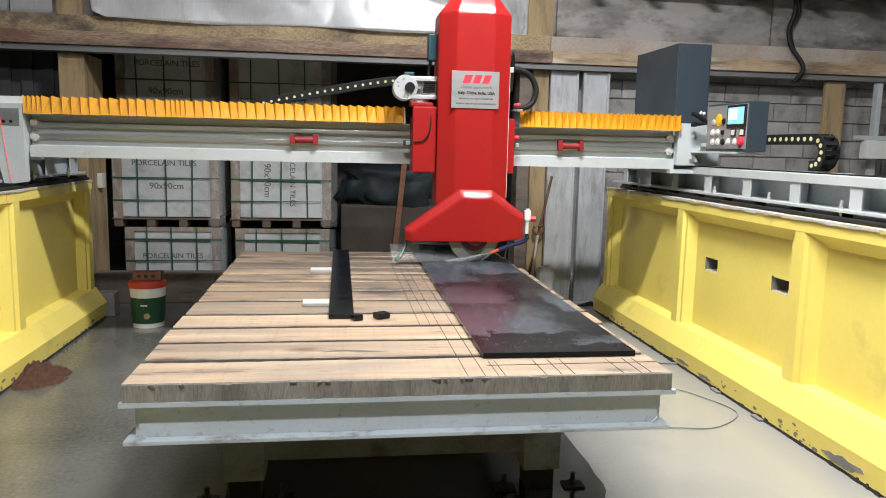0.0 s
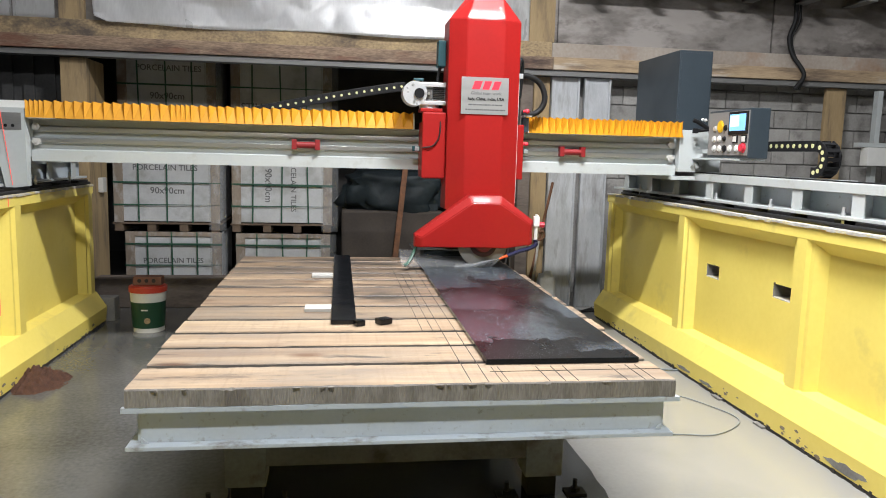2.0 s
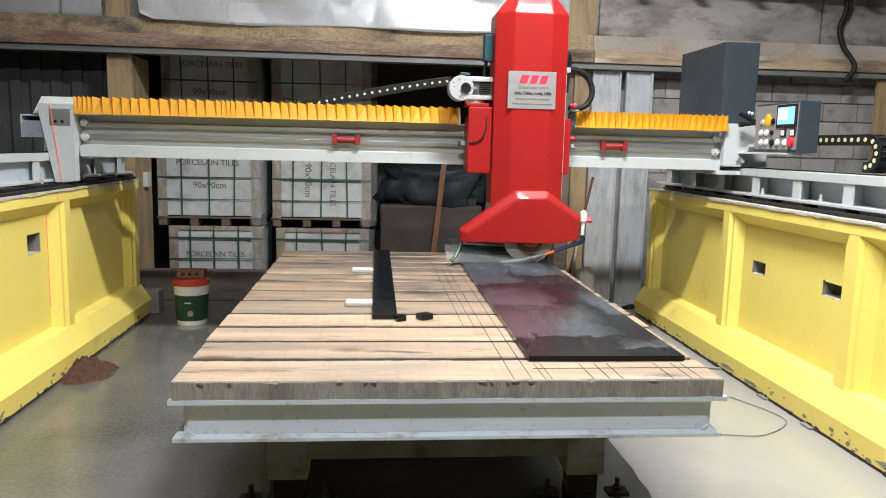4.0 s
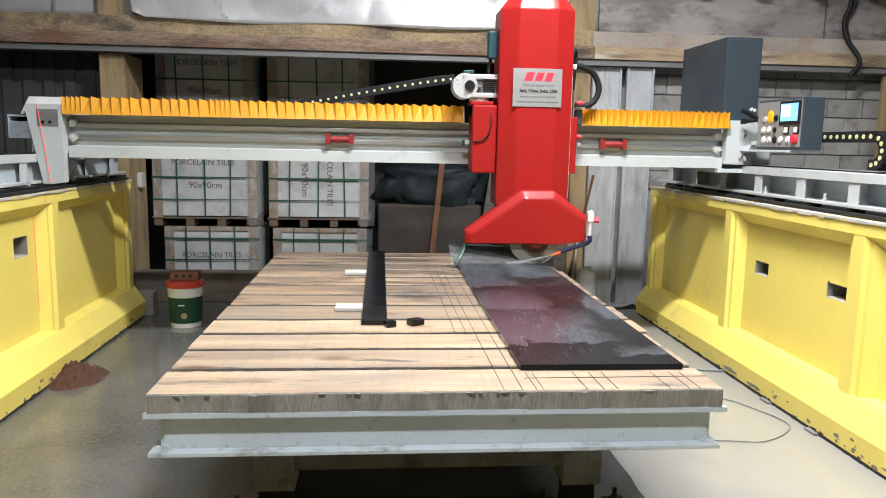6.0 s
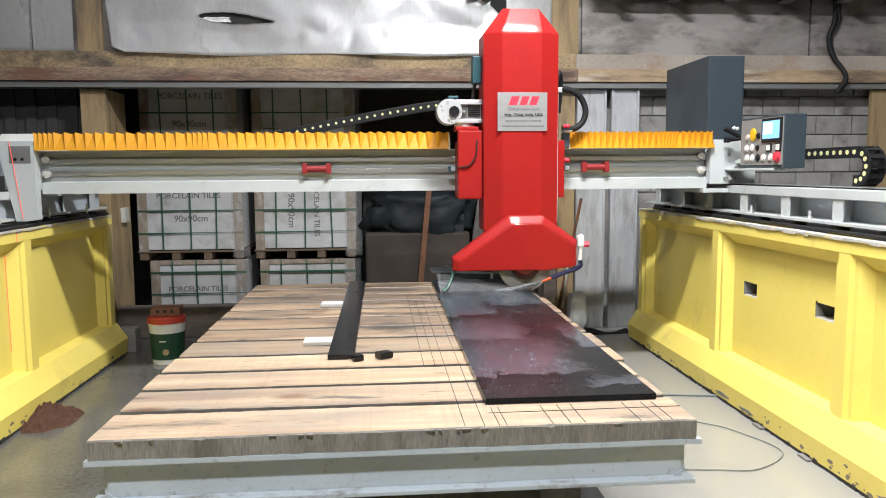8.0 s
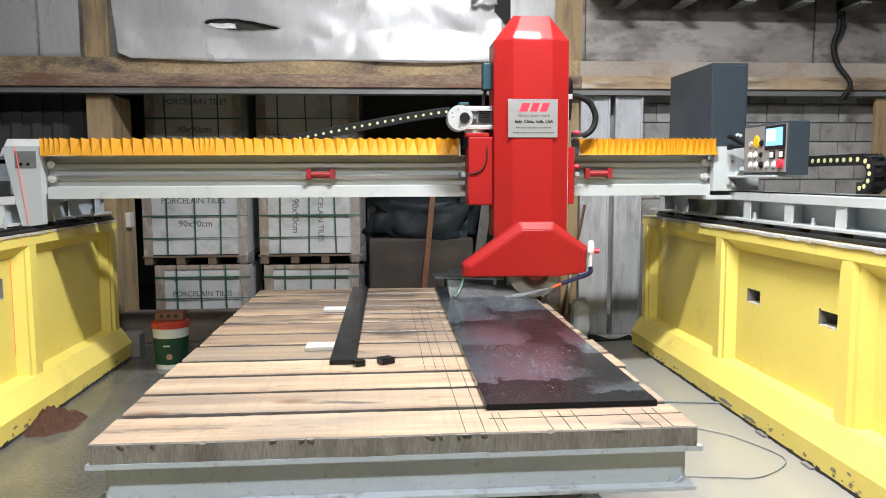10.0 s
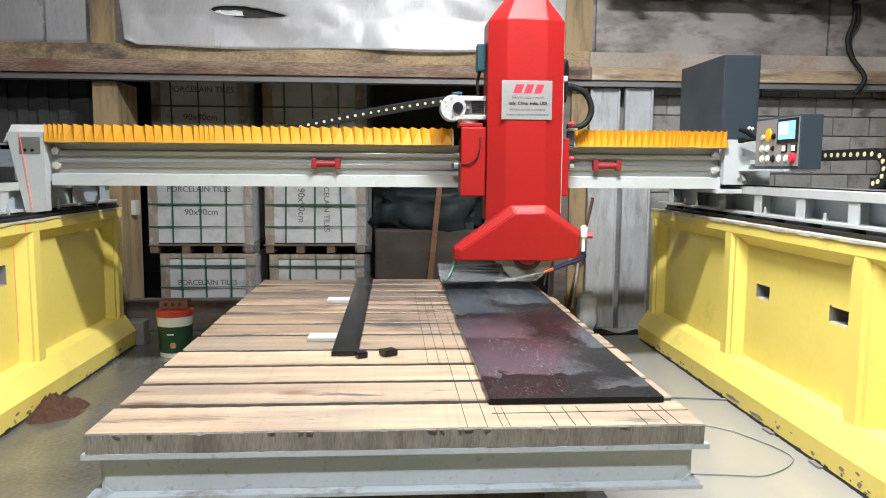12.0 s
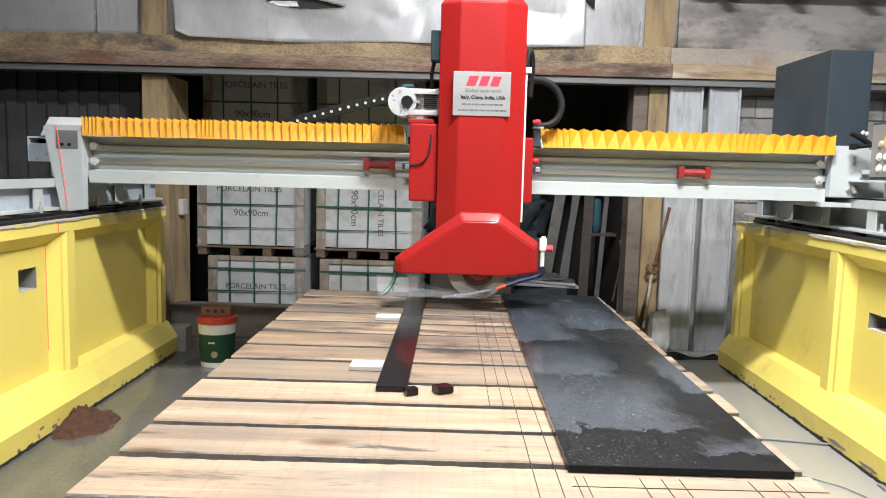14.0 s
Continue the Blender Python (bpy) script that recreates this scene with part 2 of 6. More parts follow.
M = dict(
    concrete=mat("wet_concrete", (0.158, 0.158, 0.153), (0.066, 0.066, 0.062), 0.05, 0.26, 0, 0.9, 40, 0.03, stain=(0.115, 0.113, 0.107), stain_amount=0.5, stain_scale=1.1),
    yellow=mat("yellow_paint", (0.88, 0.72, 0.175), (0.82, 0.66, 0.145), 0.34, 0.5, 0, 1.6, 30, 0.12, stain=(0.66, 0.53, 0.14), stain_amount=0.1, stain_scale=2.3),
    bare=mat("scraped_concrete", (0.58, 0.56, 0.53), (0.36, 0.34, 0.31), 0.8, None, 0, 9, 80, 0.5, stain=(0.66, 0.52, 0.10), stain_amount=0.5, stain_scale=7),
    rough_grey=mat("rough_grey_concrete", (0.26, 0.25, 0.235), (0.16, 0.155, 0.145), 0.85, None, 0, 5, 60, 0.5, stain=(0.10, 0.095, 0.09), stain_amount=0.4),
    # drops coloured pale grey in place of their glints
    spatter=plain("glint_grey_drop", (0.36, 0.38, 0.40), 0.12),
    kerbwood=mat("damp_kerb_timber", (0.20, 0.165, 0.14), (0.115, 0.092, 0.078), 0.8, 0.9, 0, 2, 26, 0.4, stretch=(0.8, 3, 3), stain=(0.07, 0.058, 0.05), stain_amount=0.4, stain_scale=2),
    flange_paint=mat("mud_spattered_paint", (0.47, 0.525, 0.575), (0.41, 0.46, 0.505), 0.4, 0.55, 0, 3, 60, 0.1, stain=(0.16, 0.135, 0.11), stain_amount=0.42, stain_scale=9, stretch=(1, 1, 2)),
    tile=mat("dull_white_tile", (0.55, 0.54, 0.51), (0.44, 0.43, 0.40), 0.4, 0.55, 0, 6, 60, 0.08),
    offcut=mat("grey_stone_offcut", (0.20, 0.21, 0.225), (0.13, 0.135, 0.145), 0.35, 0.5, 0, 5, 60, 0.1),
    dim_board=mat("dim_brown_board", (0.060, 0.048, 0.040), (0.035, 0.028, 0.024), 0.8, None, 0, 4, 40, 0.2),
    hub=mat("red_hub_paint", (0.22, 0.02, 0.016), (0.14, 0.014, 0.012), 0.4, None, 0, 9, 60, 0.1),
    dark=mat("near_black", (0.02, 0.02, 0.02), (0.04, 0.035, 0.03), 0.8),
    grey=mat("grey_machine_paint", (0.50, 0.53, 0.53), (0.45, 0.48, 0.48), 0.35, 0.5, 0, 3, 50, 0.05, stain=(0.36, 0.36, 0.33), stain_amount=0.1, stain_scale=5),
    frame=mat("splashed_grey_paint", (0.46, 0.515, 0.57), (0.40, 0.45, 0.50), 0.38, 0.55, 0, 3, 60, 0.08, stain=(0.22, 0.20, 0.18), stain_amount=0.12, stain_scale=26),
    # stained frame paint, darkened further for the shade below the table
    under_shade=mat("shaded_grimy_paint", (0.12, 0.125, 0.14), (0.07, 0.072, 0.08), 0.5, 0.65, 0, 4, 50, 0.2, stain=(0.045, 0.036, 0.03), stain_amount=0.5, stain_scale=6),
    dusty=mat("shaded_dusty_paint", (0.15, 0.165, 0.20), (0.09, 0.098, 0.12), 0.5, 0.65, 0, 4, 50, 0.2, stain=(0.06, 0.047, 0.04), stain_amount=0.4, stain_scale=8),
    steel=mat("brushed_steel", (0.62, 0.62, 0.60), (0.5, 0.5, 0.48), 0.28, 0.4, 0.9, 4, 90, 0.05, stretch=(1, 1, 8)),
    red=mat("red_gloss_paint", (0.335, 0.0142, 0.0128), (0.285, 0.0115, 0.0108), 0.36, 0.5, 0, 2.2, 40, 0.03, coat=0.08),
    blue=mat("slate_blue_enamel", (0.039, 0.053, 0.065), (0.031, 0.043, 0.054), 0.4, 0.5, 0, 3, 70, 0.05),
    facia=mat("panel_facia", (0.26, 0.25, 0.24), (0.22, 0.21, 0.20), 0.4, 0.5, 0, 5, 80, 0.03),
    black=mat("black_plastic", (0.011, 0.011, 0.012), (0.019, 0.019, 0.020), 0.45, 0.6, 0, 8, 90, 0.08),
    rubber=mat("black_rubber", (0.012, 0.012, 0.013), (0.02, 0.02, 0.02), 0.5, 0.65, 0, 8, 90, 0.08),
    white=plain("white_plastic", (0.75, 0.75, 0.72), 0.4),
    alu=mat("cast_aluminium", (0.74, 0.75, 0.76), (0.58, 0.59, 0.60), 0.26, 0.4, 0.55, 14, 120, 0.12),
    orange=mat("orange_bellows", (0.72, 0.335, 0.016), (0.64, 0.285, 0.012), 0.45, 0.6, 0, 8, 120, 0.08, per_object=0.05),
    wood=sawn_wood("sleeper_wood", (0.40, 0.302, 0.198), (0.26, 0.175, 0.108), (0.165, 0.148, 0.136), 0.088, 0.72),
    wood_wet=sawn_wood("wet_sleeper_wood", (0.41, 0.297, 0.19), (0.24, 0.158, 0.10), (0.075, 0.070, 0.070), 0.14, 0.58),
    wood_end=mat("soaked_grey_wood", (0.285, 0.27, 0.245), (0.165, 0.153, 0.135), 0.65, 0.8, 0, 3.0, 24, 0.9, stretch=(7, 1, 1.1), stain=(0.10, 0.085, 0.07), stain_amount=0.35, stain_scale=0.9, streak=0.9),
    # darker wood for the gap faces and chipped edges
    wood_gap=mat("dark_grey_wood", (0.20, 0.185, 0.165), (0.11, 0.10, 0.088), 0.6, 0.75, 0, 4, 30, 0.4, stretch=(3, 1, 1)),
    timber=mat("old_timber", (0.36, 0.255, 0.175), (0.13, 0.085, 0.06), 0.7, 0.8, 0, 1.1, 24, 0.4, streak=1.0, soak=(0.19, 0.085, 0.055), stretch=(0.9, 5, 5), stain=(0.065, 0.042, 0.034), stain_amount=0.5, stain_scale=1.7),
    timber_east=mat("yellowed_timber", (0.47, 0.35, 0.22), (0.30, 0.215, 0.135), 0.7, 0.8, 0, 1.6, 20, 0.3, streak=0.8, stretch=(0.7, 5, 5), stain=(0.10, 0.075, 0.06), stain_amount=0.5, stain_scale=1.6, soak=(0.55, 0.49, 0.42)),
    ledge_east=mat("dusty_mortar_ledge", (0.44, 0.39, 0.34), (0.28, 0.235, 0.195), 0.85, 0.9, 0, 1.5, 30, 0.3, stain=(0.30, 0.165, 0.085), stain_amount=0.35, stain_scale=1.3),
    slurry=mat("shadow_dark_slurry", (0.030, 0.030, 0.026), (0.018, 0.018, 0.016), 0.08, 0.2, 0, 3, 25, 0.05),
    timber_up=mat("old_timber_post", (0.38, 0.275, 0.145), (0.26, 0.185, 0.10), 0.7, 0.8, 0, 2, 22, 0.25, stretch=(4, 4, 0.7), stain=(0.15, 0.115, 0.08), stain_amount=0.45, stain_scale=2),
    board=mat("stained_cement_board", (0.28, 0.258, 0.24), (0.14, 0.124, 0.113), 0.8, 0.9, 0, 1.3, 14, 0.3, stain=(0.065, 0.055, 0.05), stain_amount=0.42, stain_scale=2.6, soak=(0.38, 0.35, 0.33), stretch=(0.7, 1, 1.5)),
    sheet=mat("dented_zinc_sheet", (0.92, 0.92, 0.93), (0.74, 0.74, 0.75), 0.26, 0.42, 0.25, 1.5, 20, 0.05, stretch=(2.4, 1, 0.7), stain=(0.46, 0.45, 0.43), stain_amount=0.18, stain_scale=1.3),
    zinc=mat("galvanised_plank", (0.55, 0.565, 0.585), (0.40, 0.415, 0.43), 0.45, 0.6, 0.1, 4, 50, 0.1, stretch=(3, 3, 0.6), stain=(0.25, 0.24, 0.23), stain_amount=0.4, stain_scale=2.4),
    block=mat("concrete_block", (0.37, 0.36, 0.34), (0.26, 0.25, 0.235), 0.85, 0.95, 0, 5, 45, 0.8, per_object=0.13, stain=(0.17, 0.16, 0.155), stain_amount=0.3, stain_scale=5),
    mortar=mat("mortar", (0.36, 0.35, 0.335), (0.22, 0.21, 0.20), 0.9, None, 0, 3, 60, 0.6),
    corr=mat("dark_cladding", (0.10, 0.10, 0.10), (0.06, 0.06, 0.06), 0.6, 0.7, 0.2, 3, 40, 0.1),
    carton=mat("white_carton", (0.58, 0.59, 0.60), (0.46, 0.47, 0.48), 0.4, 0.7, 0, 5, 50, 0.15, stain=(0.33, 0.33, 0.32), stain_amount=0.42, stain_scale=3),
    pine=mat("crate_pine", (0.33, 0.27, 0.215), (0.22, 0.175, 0.135), 0.7, 0.8, 0, 4, 30, 0.3, stretch=(2, 2, 1), stain=(0.44, 0.42, 0.40), stain_amount=0.5, stain_scale=5),
    strap=plain("green_strap", (0.03, 0.10, 0.065), 0.4),
    ink=plain("grey_ink", (0.15, 0.15, 0.155), 0.6),
    tarp=mat("dark_tarpaulin", (0.022, 0.030, 0.034), (0.010, 0.013, 0.015), 0.45, 0.7, 0, 3, 20, 0.4),
    green=plain("green_print", (0.012, 0.06, 0.03), 0.35),
    lid=plain("red_lid", (0.50, 0.05, 0.03), 0.4),
    brick=mat("red_brick", (0.22, 0.10, 0.065), (0.15, 0.075, 0.05), 0.9, None, 0, 12, 90, 0.5),
    sand=mat("red_brown_sand", (0.105, 0.046, 0.026), (0.055, 0.025, 0.016), 0.95, None, 0, 30, 160, 1.0),
    pallet=mat("dirty_pallet_wood", (0.17, 0.12, 0.08), (0.10, 0.07, 0.05), 0.8, None, 0, 4, 30, 0.3),
    iron=mat("dull_iron", (0.12, 0.115, 0.11), (0.07, 0.065, 0.06), 0.6, None, 0.5, 8, 60, 0.2),
    maroon=mat("shaded_red_enamel", (0.28, 0.015, 0.018), (0.22, 0.012, 0.014), 0.4, 0.5, 0, 5, 60, 0.05),
    chip=mat("chipped_toe", (0.33, 0.28, 0.19), (0.15, 0.12, 0.08), 0.9, None, 0, 14, 90, 0.6),
    rust=mat("rusty_iron", (0.22, 0.10, 0.05), (0.12, 0.06, 0.035), 0.75, None, 0.3, 20, 90, 0.4),
    polish=mat("polished_black_granite", (0.009, 0.0095, 0.011), (0.006, 0.0065, 0.008), 0.07, 0.22, 0, 4, 150, 0.02),
    flange=mat("wet_dark_flange", (0.05, 0.014, 0.014), (0.03, 0.009, 0.009), 0.45, None, 0.2, 20, 60, 0.2),
    blade=mat("blade_steel", (0.36, 0.35, 0.33), (0.28, 0.27, 0.255), 0.5, 0.6, 0.15, 5, 60, 0.03),
    teal=plain("teal_enamel", (0.012, 0.065, 0.08), 0.4),
    navy=plain("navy_hose", (0.015, 0.015, 0.06), 0.35),
    nozzle=plain("orange_nozzle", (0.80, 0.12, 0.03), 0.4),
    pinkred=plain("red_knob", (0.75, 0.04, 0.07), 0.35),
    amber=plain("amber_knob", (0.80, 0.48, 0.02), 0.4),
    hose=plain("clear_hose", (0.22, 0.25, 0.27), 0.3),
    pin=plain("pale_yellow_pin", (0.62, 0.60, 0.30), 0.4),
    ochre=mat("ochre_ledge", (0.47, 0.35, 0.19), (0.20, 0.145, 0.095), 0.75, 0.85, 0, 1.2, 24, 0.3, streak=0.9, stretch=(1.4, 2.2, 2.2), stain=(0.09, 0.072, 0.06), stain_amount=0.55, stain_scale=1.9),
    angle=mat("dull_steel_angle", (0.24, 0.24, 0.235), (0.17, 0.17, 0.165), 0.5, 0.6, 0.3, 3, 40, 0.1, stretch=(0.5, 3, 3)),
    badge=mat("satin_badge", (0.50, 0.50, 0.495), (0.40, 0.40, 0.395), 0.3, 0.42, 0.6, 2, 90, 0.03, stretch=(1, 1, 8)),
    screen=plain("lit_screen", (0.20, 0.48, 0.80), 0.3, 0, 0.9),
    screen2=plain("lit_screen_menu", (0.62, 0.82, 0.95), 0.3, 0, 0.9),
    laser=plain("laser_red", (1.0, 0.12, 0.08), 0.5, 0, 0.6),
    lampglow=plain("lamp_tube", (1.0, 0.98, 0.94), 0.4, 0, 6.0),
    plaster=mat("hall_plaster", (0.12, 0.117, 0.113), (0.09, 0.087, 0.083), 0.85, None, 0, 1.5, 25, 0.2, stain=(0.09, 0.085, 0.08), stain_amount=0.4),
)


def glassy(name, tint, alpha):
    """Thin water or film that mostly lets light through."""
    m = bpy.data.materials.new(name)
    m.use_nodes = True
    b = m.node_tree.nodes["Principled BSDF"]
    b.inputs["Base Color"].default_value = (*tint, 1)
    b.inputs["Roughness"].default_value, b.inputs["Alpha"].default_value = 0.25, alpha
    nz = m.node_tree.nodes.new("ShaderNodeTexNoise")
    nz.inputs["Scale"].default_value = 25
    mr = m.node_tree.nodes.new("ShaderNodeMapRange")
    mr.inputs["From Min"].default_value, mr.inputs["From Max"].default_value = 0.3, 0.7
    mr.inputs["To Max"].default_value = alpha * 1.8
    m.node_tree.links.new(nz.outputs["Fac"], mr.inputs["Value"])
    m.node_tree.links.new(mr.outputs[0], b.inputs["Alpha"])
    return m


FILMS = [(3.03, 0.75, 0.50, 0.27), (3.64, 0.55, 0.46, 0.20), (4.25, 0.95, 0.42, 0.16), (3.45, 0.55, 0.91, 0.07), (2.84, 0.14, 0.83, 0.13), (4.55, 0.8, 0.75, 0.18)]


def wet_stone():
    """Black granite: near-black polish, ragged water films that fade softly on one side, beaded water between; the
    films' bluish reflected haze is painted into the colour.
    """
    m = bpy.data.materials.new("wet_black_granite")
    m.use_nodes = True
    n, l = m.node_tree.nodes, m.node_tree.links
    b = n["Principled BSDF"]
    co = n.new("ShaderNodeTexCoord")

    def field(stretch, scale, detail, rough, kind="ShaderNodeTexNoise"):
        mp, t = n.new("ShaderNodeMapping"), n.new(kind)
        mp.inputs["Scale"].default_value = stretch
        l.new(co.outputs["Object"], mp.inputs["Vector"])
        l.new(mp.outputs[0], t.inputs["Vector"])
        t.inputs["Scale"].default_value = scale
        if kind == "ShaderNodeTexNoise":
            t.inputs["Detail"].default_value, t.inputs["Roughness"].default_value = detail, rough
            return t.outputs["Fac"]
        return t.outputs["Distance"]

    def span(v, lo, hi, a=0.0, z=1.0):
        r = n.new("ShaderNodeMapRange")
        for key, val in (("From Min", lo), ("From Max", hi), ("To Min", a), ("To Max", z)):
            r.inputs[key].default_value = val
        l.new(v, r.inputs["Value"])
        return r.outputs[0]

    def calc(op, a, c, d=None):
        k = n.new("ShaderNodeMath")
        k.operation = op
        for i, v in enumerate((a, c, d)):
            if v is None:
                continue
            if isinstance(v, (int, float)):
                k.inputs[i].default_value = v
            else:
                l.new(v, k.inputs[i])
        return k.outputs[0]

    def blend(fac, c0, c1):
        x = n.new("ShaderNodeMix")
        x.data_type = "RGBA"
        for sock, c in ((6, c0), (7, c1)):
            if isinstance(c, tuple):
                x.inputs[sock].default_value = (*c, 1)
            else:
                l.new(c, x.inputs[sock])
        l.new(fac, x.inputs[0])
        return x.outputs[2]

    # sheets of water: ragged front, length behind it, middle and half width of each on the slab
    sep = n.new("ShaderNodeSeparateXYZ")
    l.new(co.outputs["Object"], sep.inputs[0])
    ragged = field((1.6, 1.0, 1.0), 6.0, 9, 0.62)
    wander = calc("MULTIPLY_ADD", calc("SUBTRACT", ragged, 0.5), 0.42, sep.outputs["Y"])
    film = None
    for y, long, x, half in FILMS:
        off = calc("ABSOLUTE", calc("SUBTRACT", sep.outputs["X"], x), 0.0)
        side = span(calc("MULTIPLY_ADD", calc("SUBTRACT", ragged, 0.5), 0.3, off), half * 1.15, half * 0.7)
        one = calc("MULTIPLY", calc("MULTIPLY", span(wander, y, y + 0.008), span(wander, y + long, y + 0.25 * long)), side)
        film = one if film is None else calc("MAXIMUM", film, one)
    fade = field((1.1, 0.9, 1.0), 1.7, 3, 0.5)
    holes = span(field((1, 1, 1), 30, 0, 0, "ShaderNodeTexVoronoi"), 0.16, 0.24)
    film = calc("MULTIPLY", film, span(holes, 0, 1, 0.4, 1))
    veil = span(field((0.9, 0.6, 1.0), 2.1, 5, 0.6), 0.48, 0.78, 0, 0.3)
    fleck = span(field((1, 1, 1), 190, 3, 0.6), 0.60, 0.74, 0, 0.5)
    # veil and film tones paint a bluish reflected haze into the colour
    col = blend(veil, (0.010, 0.0112, 0.0125), (0.026, 0.032, 0.039))
    col = blend(fleck, col, (0.085, 0.09, 0.095))
    col = blend(film, col, (0.048, 0.058, 0.070))
    l.new(col, b.inputs["Base Color"])
    l.new(calc("MULTIPLY_ADD", film, -0.10, span(fade, 0.3, 0.7, 0.20, 0.34)), b.inputs["Roughness"])
    l.new(span(film, 0, 1, 0.075, 0.50), b.inputs["Specular IOR Level"])
    beads = calc("MULTIPLY", span(field((1, 1, 1), 120, 0, 0, "ShaderNodeTexVoronoi"), 0.42, 0.15), span(field((1.2, 0.9, 1), 3.4, 5, 0.6), 0.50, 0.60))
    ripple = field((1, 1, 1), 7, 2, 0.5)
    bp = n.new("ShaderNodeBump")
    bp.inputs["Strength"].default_value, bp.inputs["Distance"].default_value = 0.2, 0.008
    l.new(calc("ADD", calc("MULTIPLY_ADD", beads, 0.55, ripple), calc("MULTIPLY", film, 0.4)), bp.inputs["Height"])
    l.new(bp.outputs[0], b.inputs["Normal"])
    return m


def paler_east(m, pale_tone, x0, x1):
    """Mixes a paler tone into the floor past a wavering line, painting in the brighter light there."""
    n, l = m.node_tree.nodes, m.node_tree.links
    b = n["Principled BSDF"]
    wet = b.inputs["Base Color"].links[0].from_socket
    geo, sep, nz = n.new("ShaderNodeNewGeometry"), n.new("ShaderNodeSeparateXYZ"), n.new("ShaderNodeTexNoise")
    nz.inputs["Scale"].default_value, nz.inputs["Detail"].default_value = 0.9, 6
    l.new(geo.outputs["Position"], sep.inputs[0])
    l.new(geo.outputs["Position"], nz.inputs["Vector"])
    add = n.new("ShaderNodeMath")
    add.operation = "MULTIPLY_ADD"
    add.inputs[1].default_value = 1.6
    l.new(nz.outputs["Fac"], add.inputs[0])
    l.new(sep.outputs["X"], add.inputs[2])
    rng_node = n.new("ShaderNodeMapRange")
    rng_node.inputs["From Min"].default_value, rng_node.inputs["From Max"].default_value = x0 + 0.8, x1 + 0.8
    l.new(add.outputs[0], rng_node.inputs["Value"])
    tone = n.new("ShaderNodeMix")
    tone.data_type, tone.blend_type = "RGBA", "MIX"
    tone.inputs[7].default_value = (*pale_tone, 1)
    l.new(rng_node.outputs[0], tone.inputs[0])
    l.new(wet, tone.inputs[6])
    l.new(tone.outputs[2], b.inputs["Base Color"])


# brighter light on the east floor is put into its colour
paler_east(M["concrete"], (0.31, 0.303, 0.285), 0.5, 1.9)
M["slab"] = wet_stone()
M["red"].node_tree.nodes["Principled BSDF"].inputs["Specular IOR Level"].default_value = 0.18
M["black"].node_tree.nodes["Principled BSDF"].inputs["Specular IOR Level"].default_value = 0.12
M["rubber"].node_tree.nodes["Principled BSDF"].inputs["Specular IOR Level"].default_value = 0.2
M["polish"].node_tree.nodes["Principled BSDF"].inputs["Specular IOR Level"].default_value = 0.3
M["tarp"].node_tree.nodes["Principled BSDF"].inputs["Specular IOR Level"].default_value = 0.15
M["spray"] = glassy("water_spray", (0.82, 0.84, 0.86), 0.065)
M["wrap"] = glassy("stretch_film", (0.7, 0.72, 0.74), 0.17)


# ---- mesh helpers ----
def bx(bm, x0, x1, y0, y1, z0, z1, bevel=0.0, turn=None):
    r = bmesh.ops.create_cube(bm, size=1.0)
    vs = r["verts"]
    for v in vs:
        v.co = Vector(((x0 + x1) / 2 + v.co.x * (x1 - x0), (y0 + y1) / 2 + v.co.y * (y1 - y0), (z0 + z1) / 2 + v.co.z * (z1 - z0)))
    if turn is not None:
        bmesh.ops.transform(bm, matrix=turn, verts=vs)
    if bevel:
        es = {e for v in vs for e in v.link_edges}
        bmesh.ops.bevel(bm, geom=list(es), offset=bevel, segments=2, affect="EDGES", profile=0.6)
    return bm


def prism(bm, pts, axis, a, b):
    """A polygon in the plane across the axis, drawn out from a to b. x: (y, z), y: (x, z), z: (x, y)."""
    def at(p, w):
        return {"x": (w, p[0], p[1]), "y": (p[0], w, p[1]), "z": (p[0], p[1], w)}[axis]
    lo, hi = [bm.verts.new(at(p, a)) for p in pts], [bm.verts.new(at(p, b)) for p in pts]
    k = len(pts)
    bm.faces.new(lo), bm.faces.new(hi[::-1])
    for i in range(k):
        bm.faces.new((lo[i], hi[i], hi[(i + 1) % k], lo[(i + 1) % k]))
    bmesh.ops.recalc_face_normals(bm, faces=bm.faces)
    return bm


def rod(bm, p, q, r, r2=None, seg=16):
    p, q = Vector(p), Vector(q)
    m = Matrix.Translation((p + q) / 2) @ (q - p).to_track_quat("Z", "Y").to_matrix().to_4x4()
    bmesh.ops.create_cone(bm, cap_ends=True, segments=seg, radius1=r, radius2=r if r2 is None else r2, depth=(q - p).length, matrix=m)
    return bm


def tube(bm, pts, r, seg=8):
    pts = [Vector(p) for p in pts]
    rings = []
    for i, p in enumerate(pts):
        d = (pts[min(i + 1, len(pts) - 1)] - pts[max(i - 1, 0)]).normalized()
        q = d.to_track_quat("Z", "Y")
        rings.append([bm.verts.new(p + q @ Vector((r * math.cos(6.2832 * k / seg), r * math.sin(6.2832 * k / seg), 0))) for k in range(seg)])
    for s, t in zip(rings, rings[1:]):
        best = min(range(seg), key=lambda o: (s[0].co - t[o].co).length)
        for k in range(seg):
            bm.faces.new((s[k], s[(k + 1) % seg], t[(k + 1 + best) % seg], t[(k + best) % seg]))
    bm.faces.new(rings[0][::-1]), bm.faces.new(rings[-1])
    bmesh.ops.recalc_face_normals(bm, faces=bm.faces)
    return bm


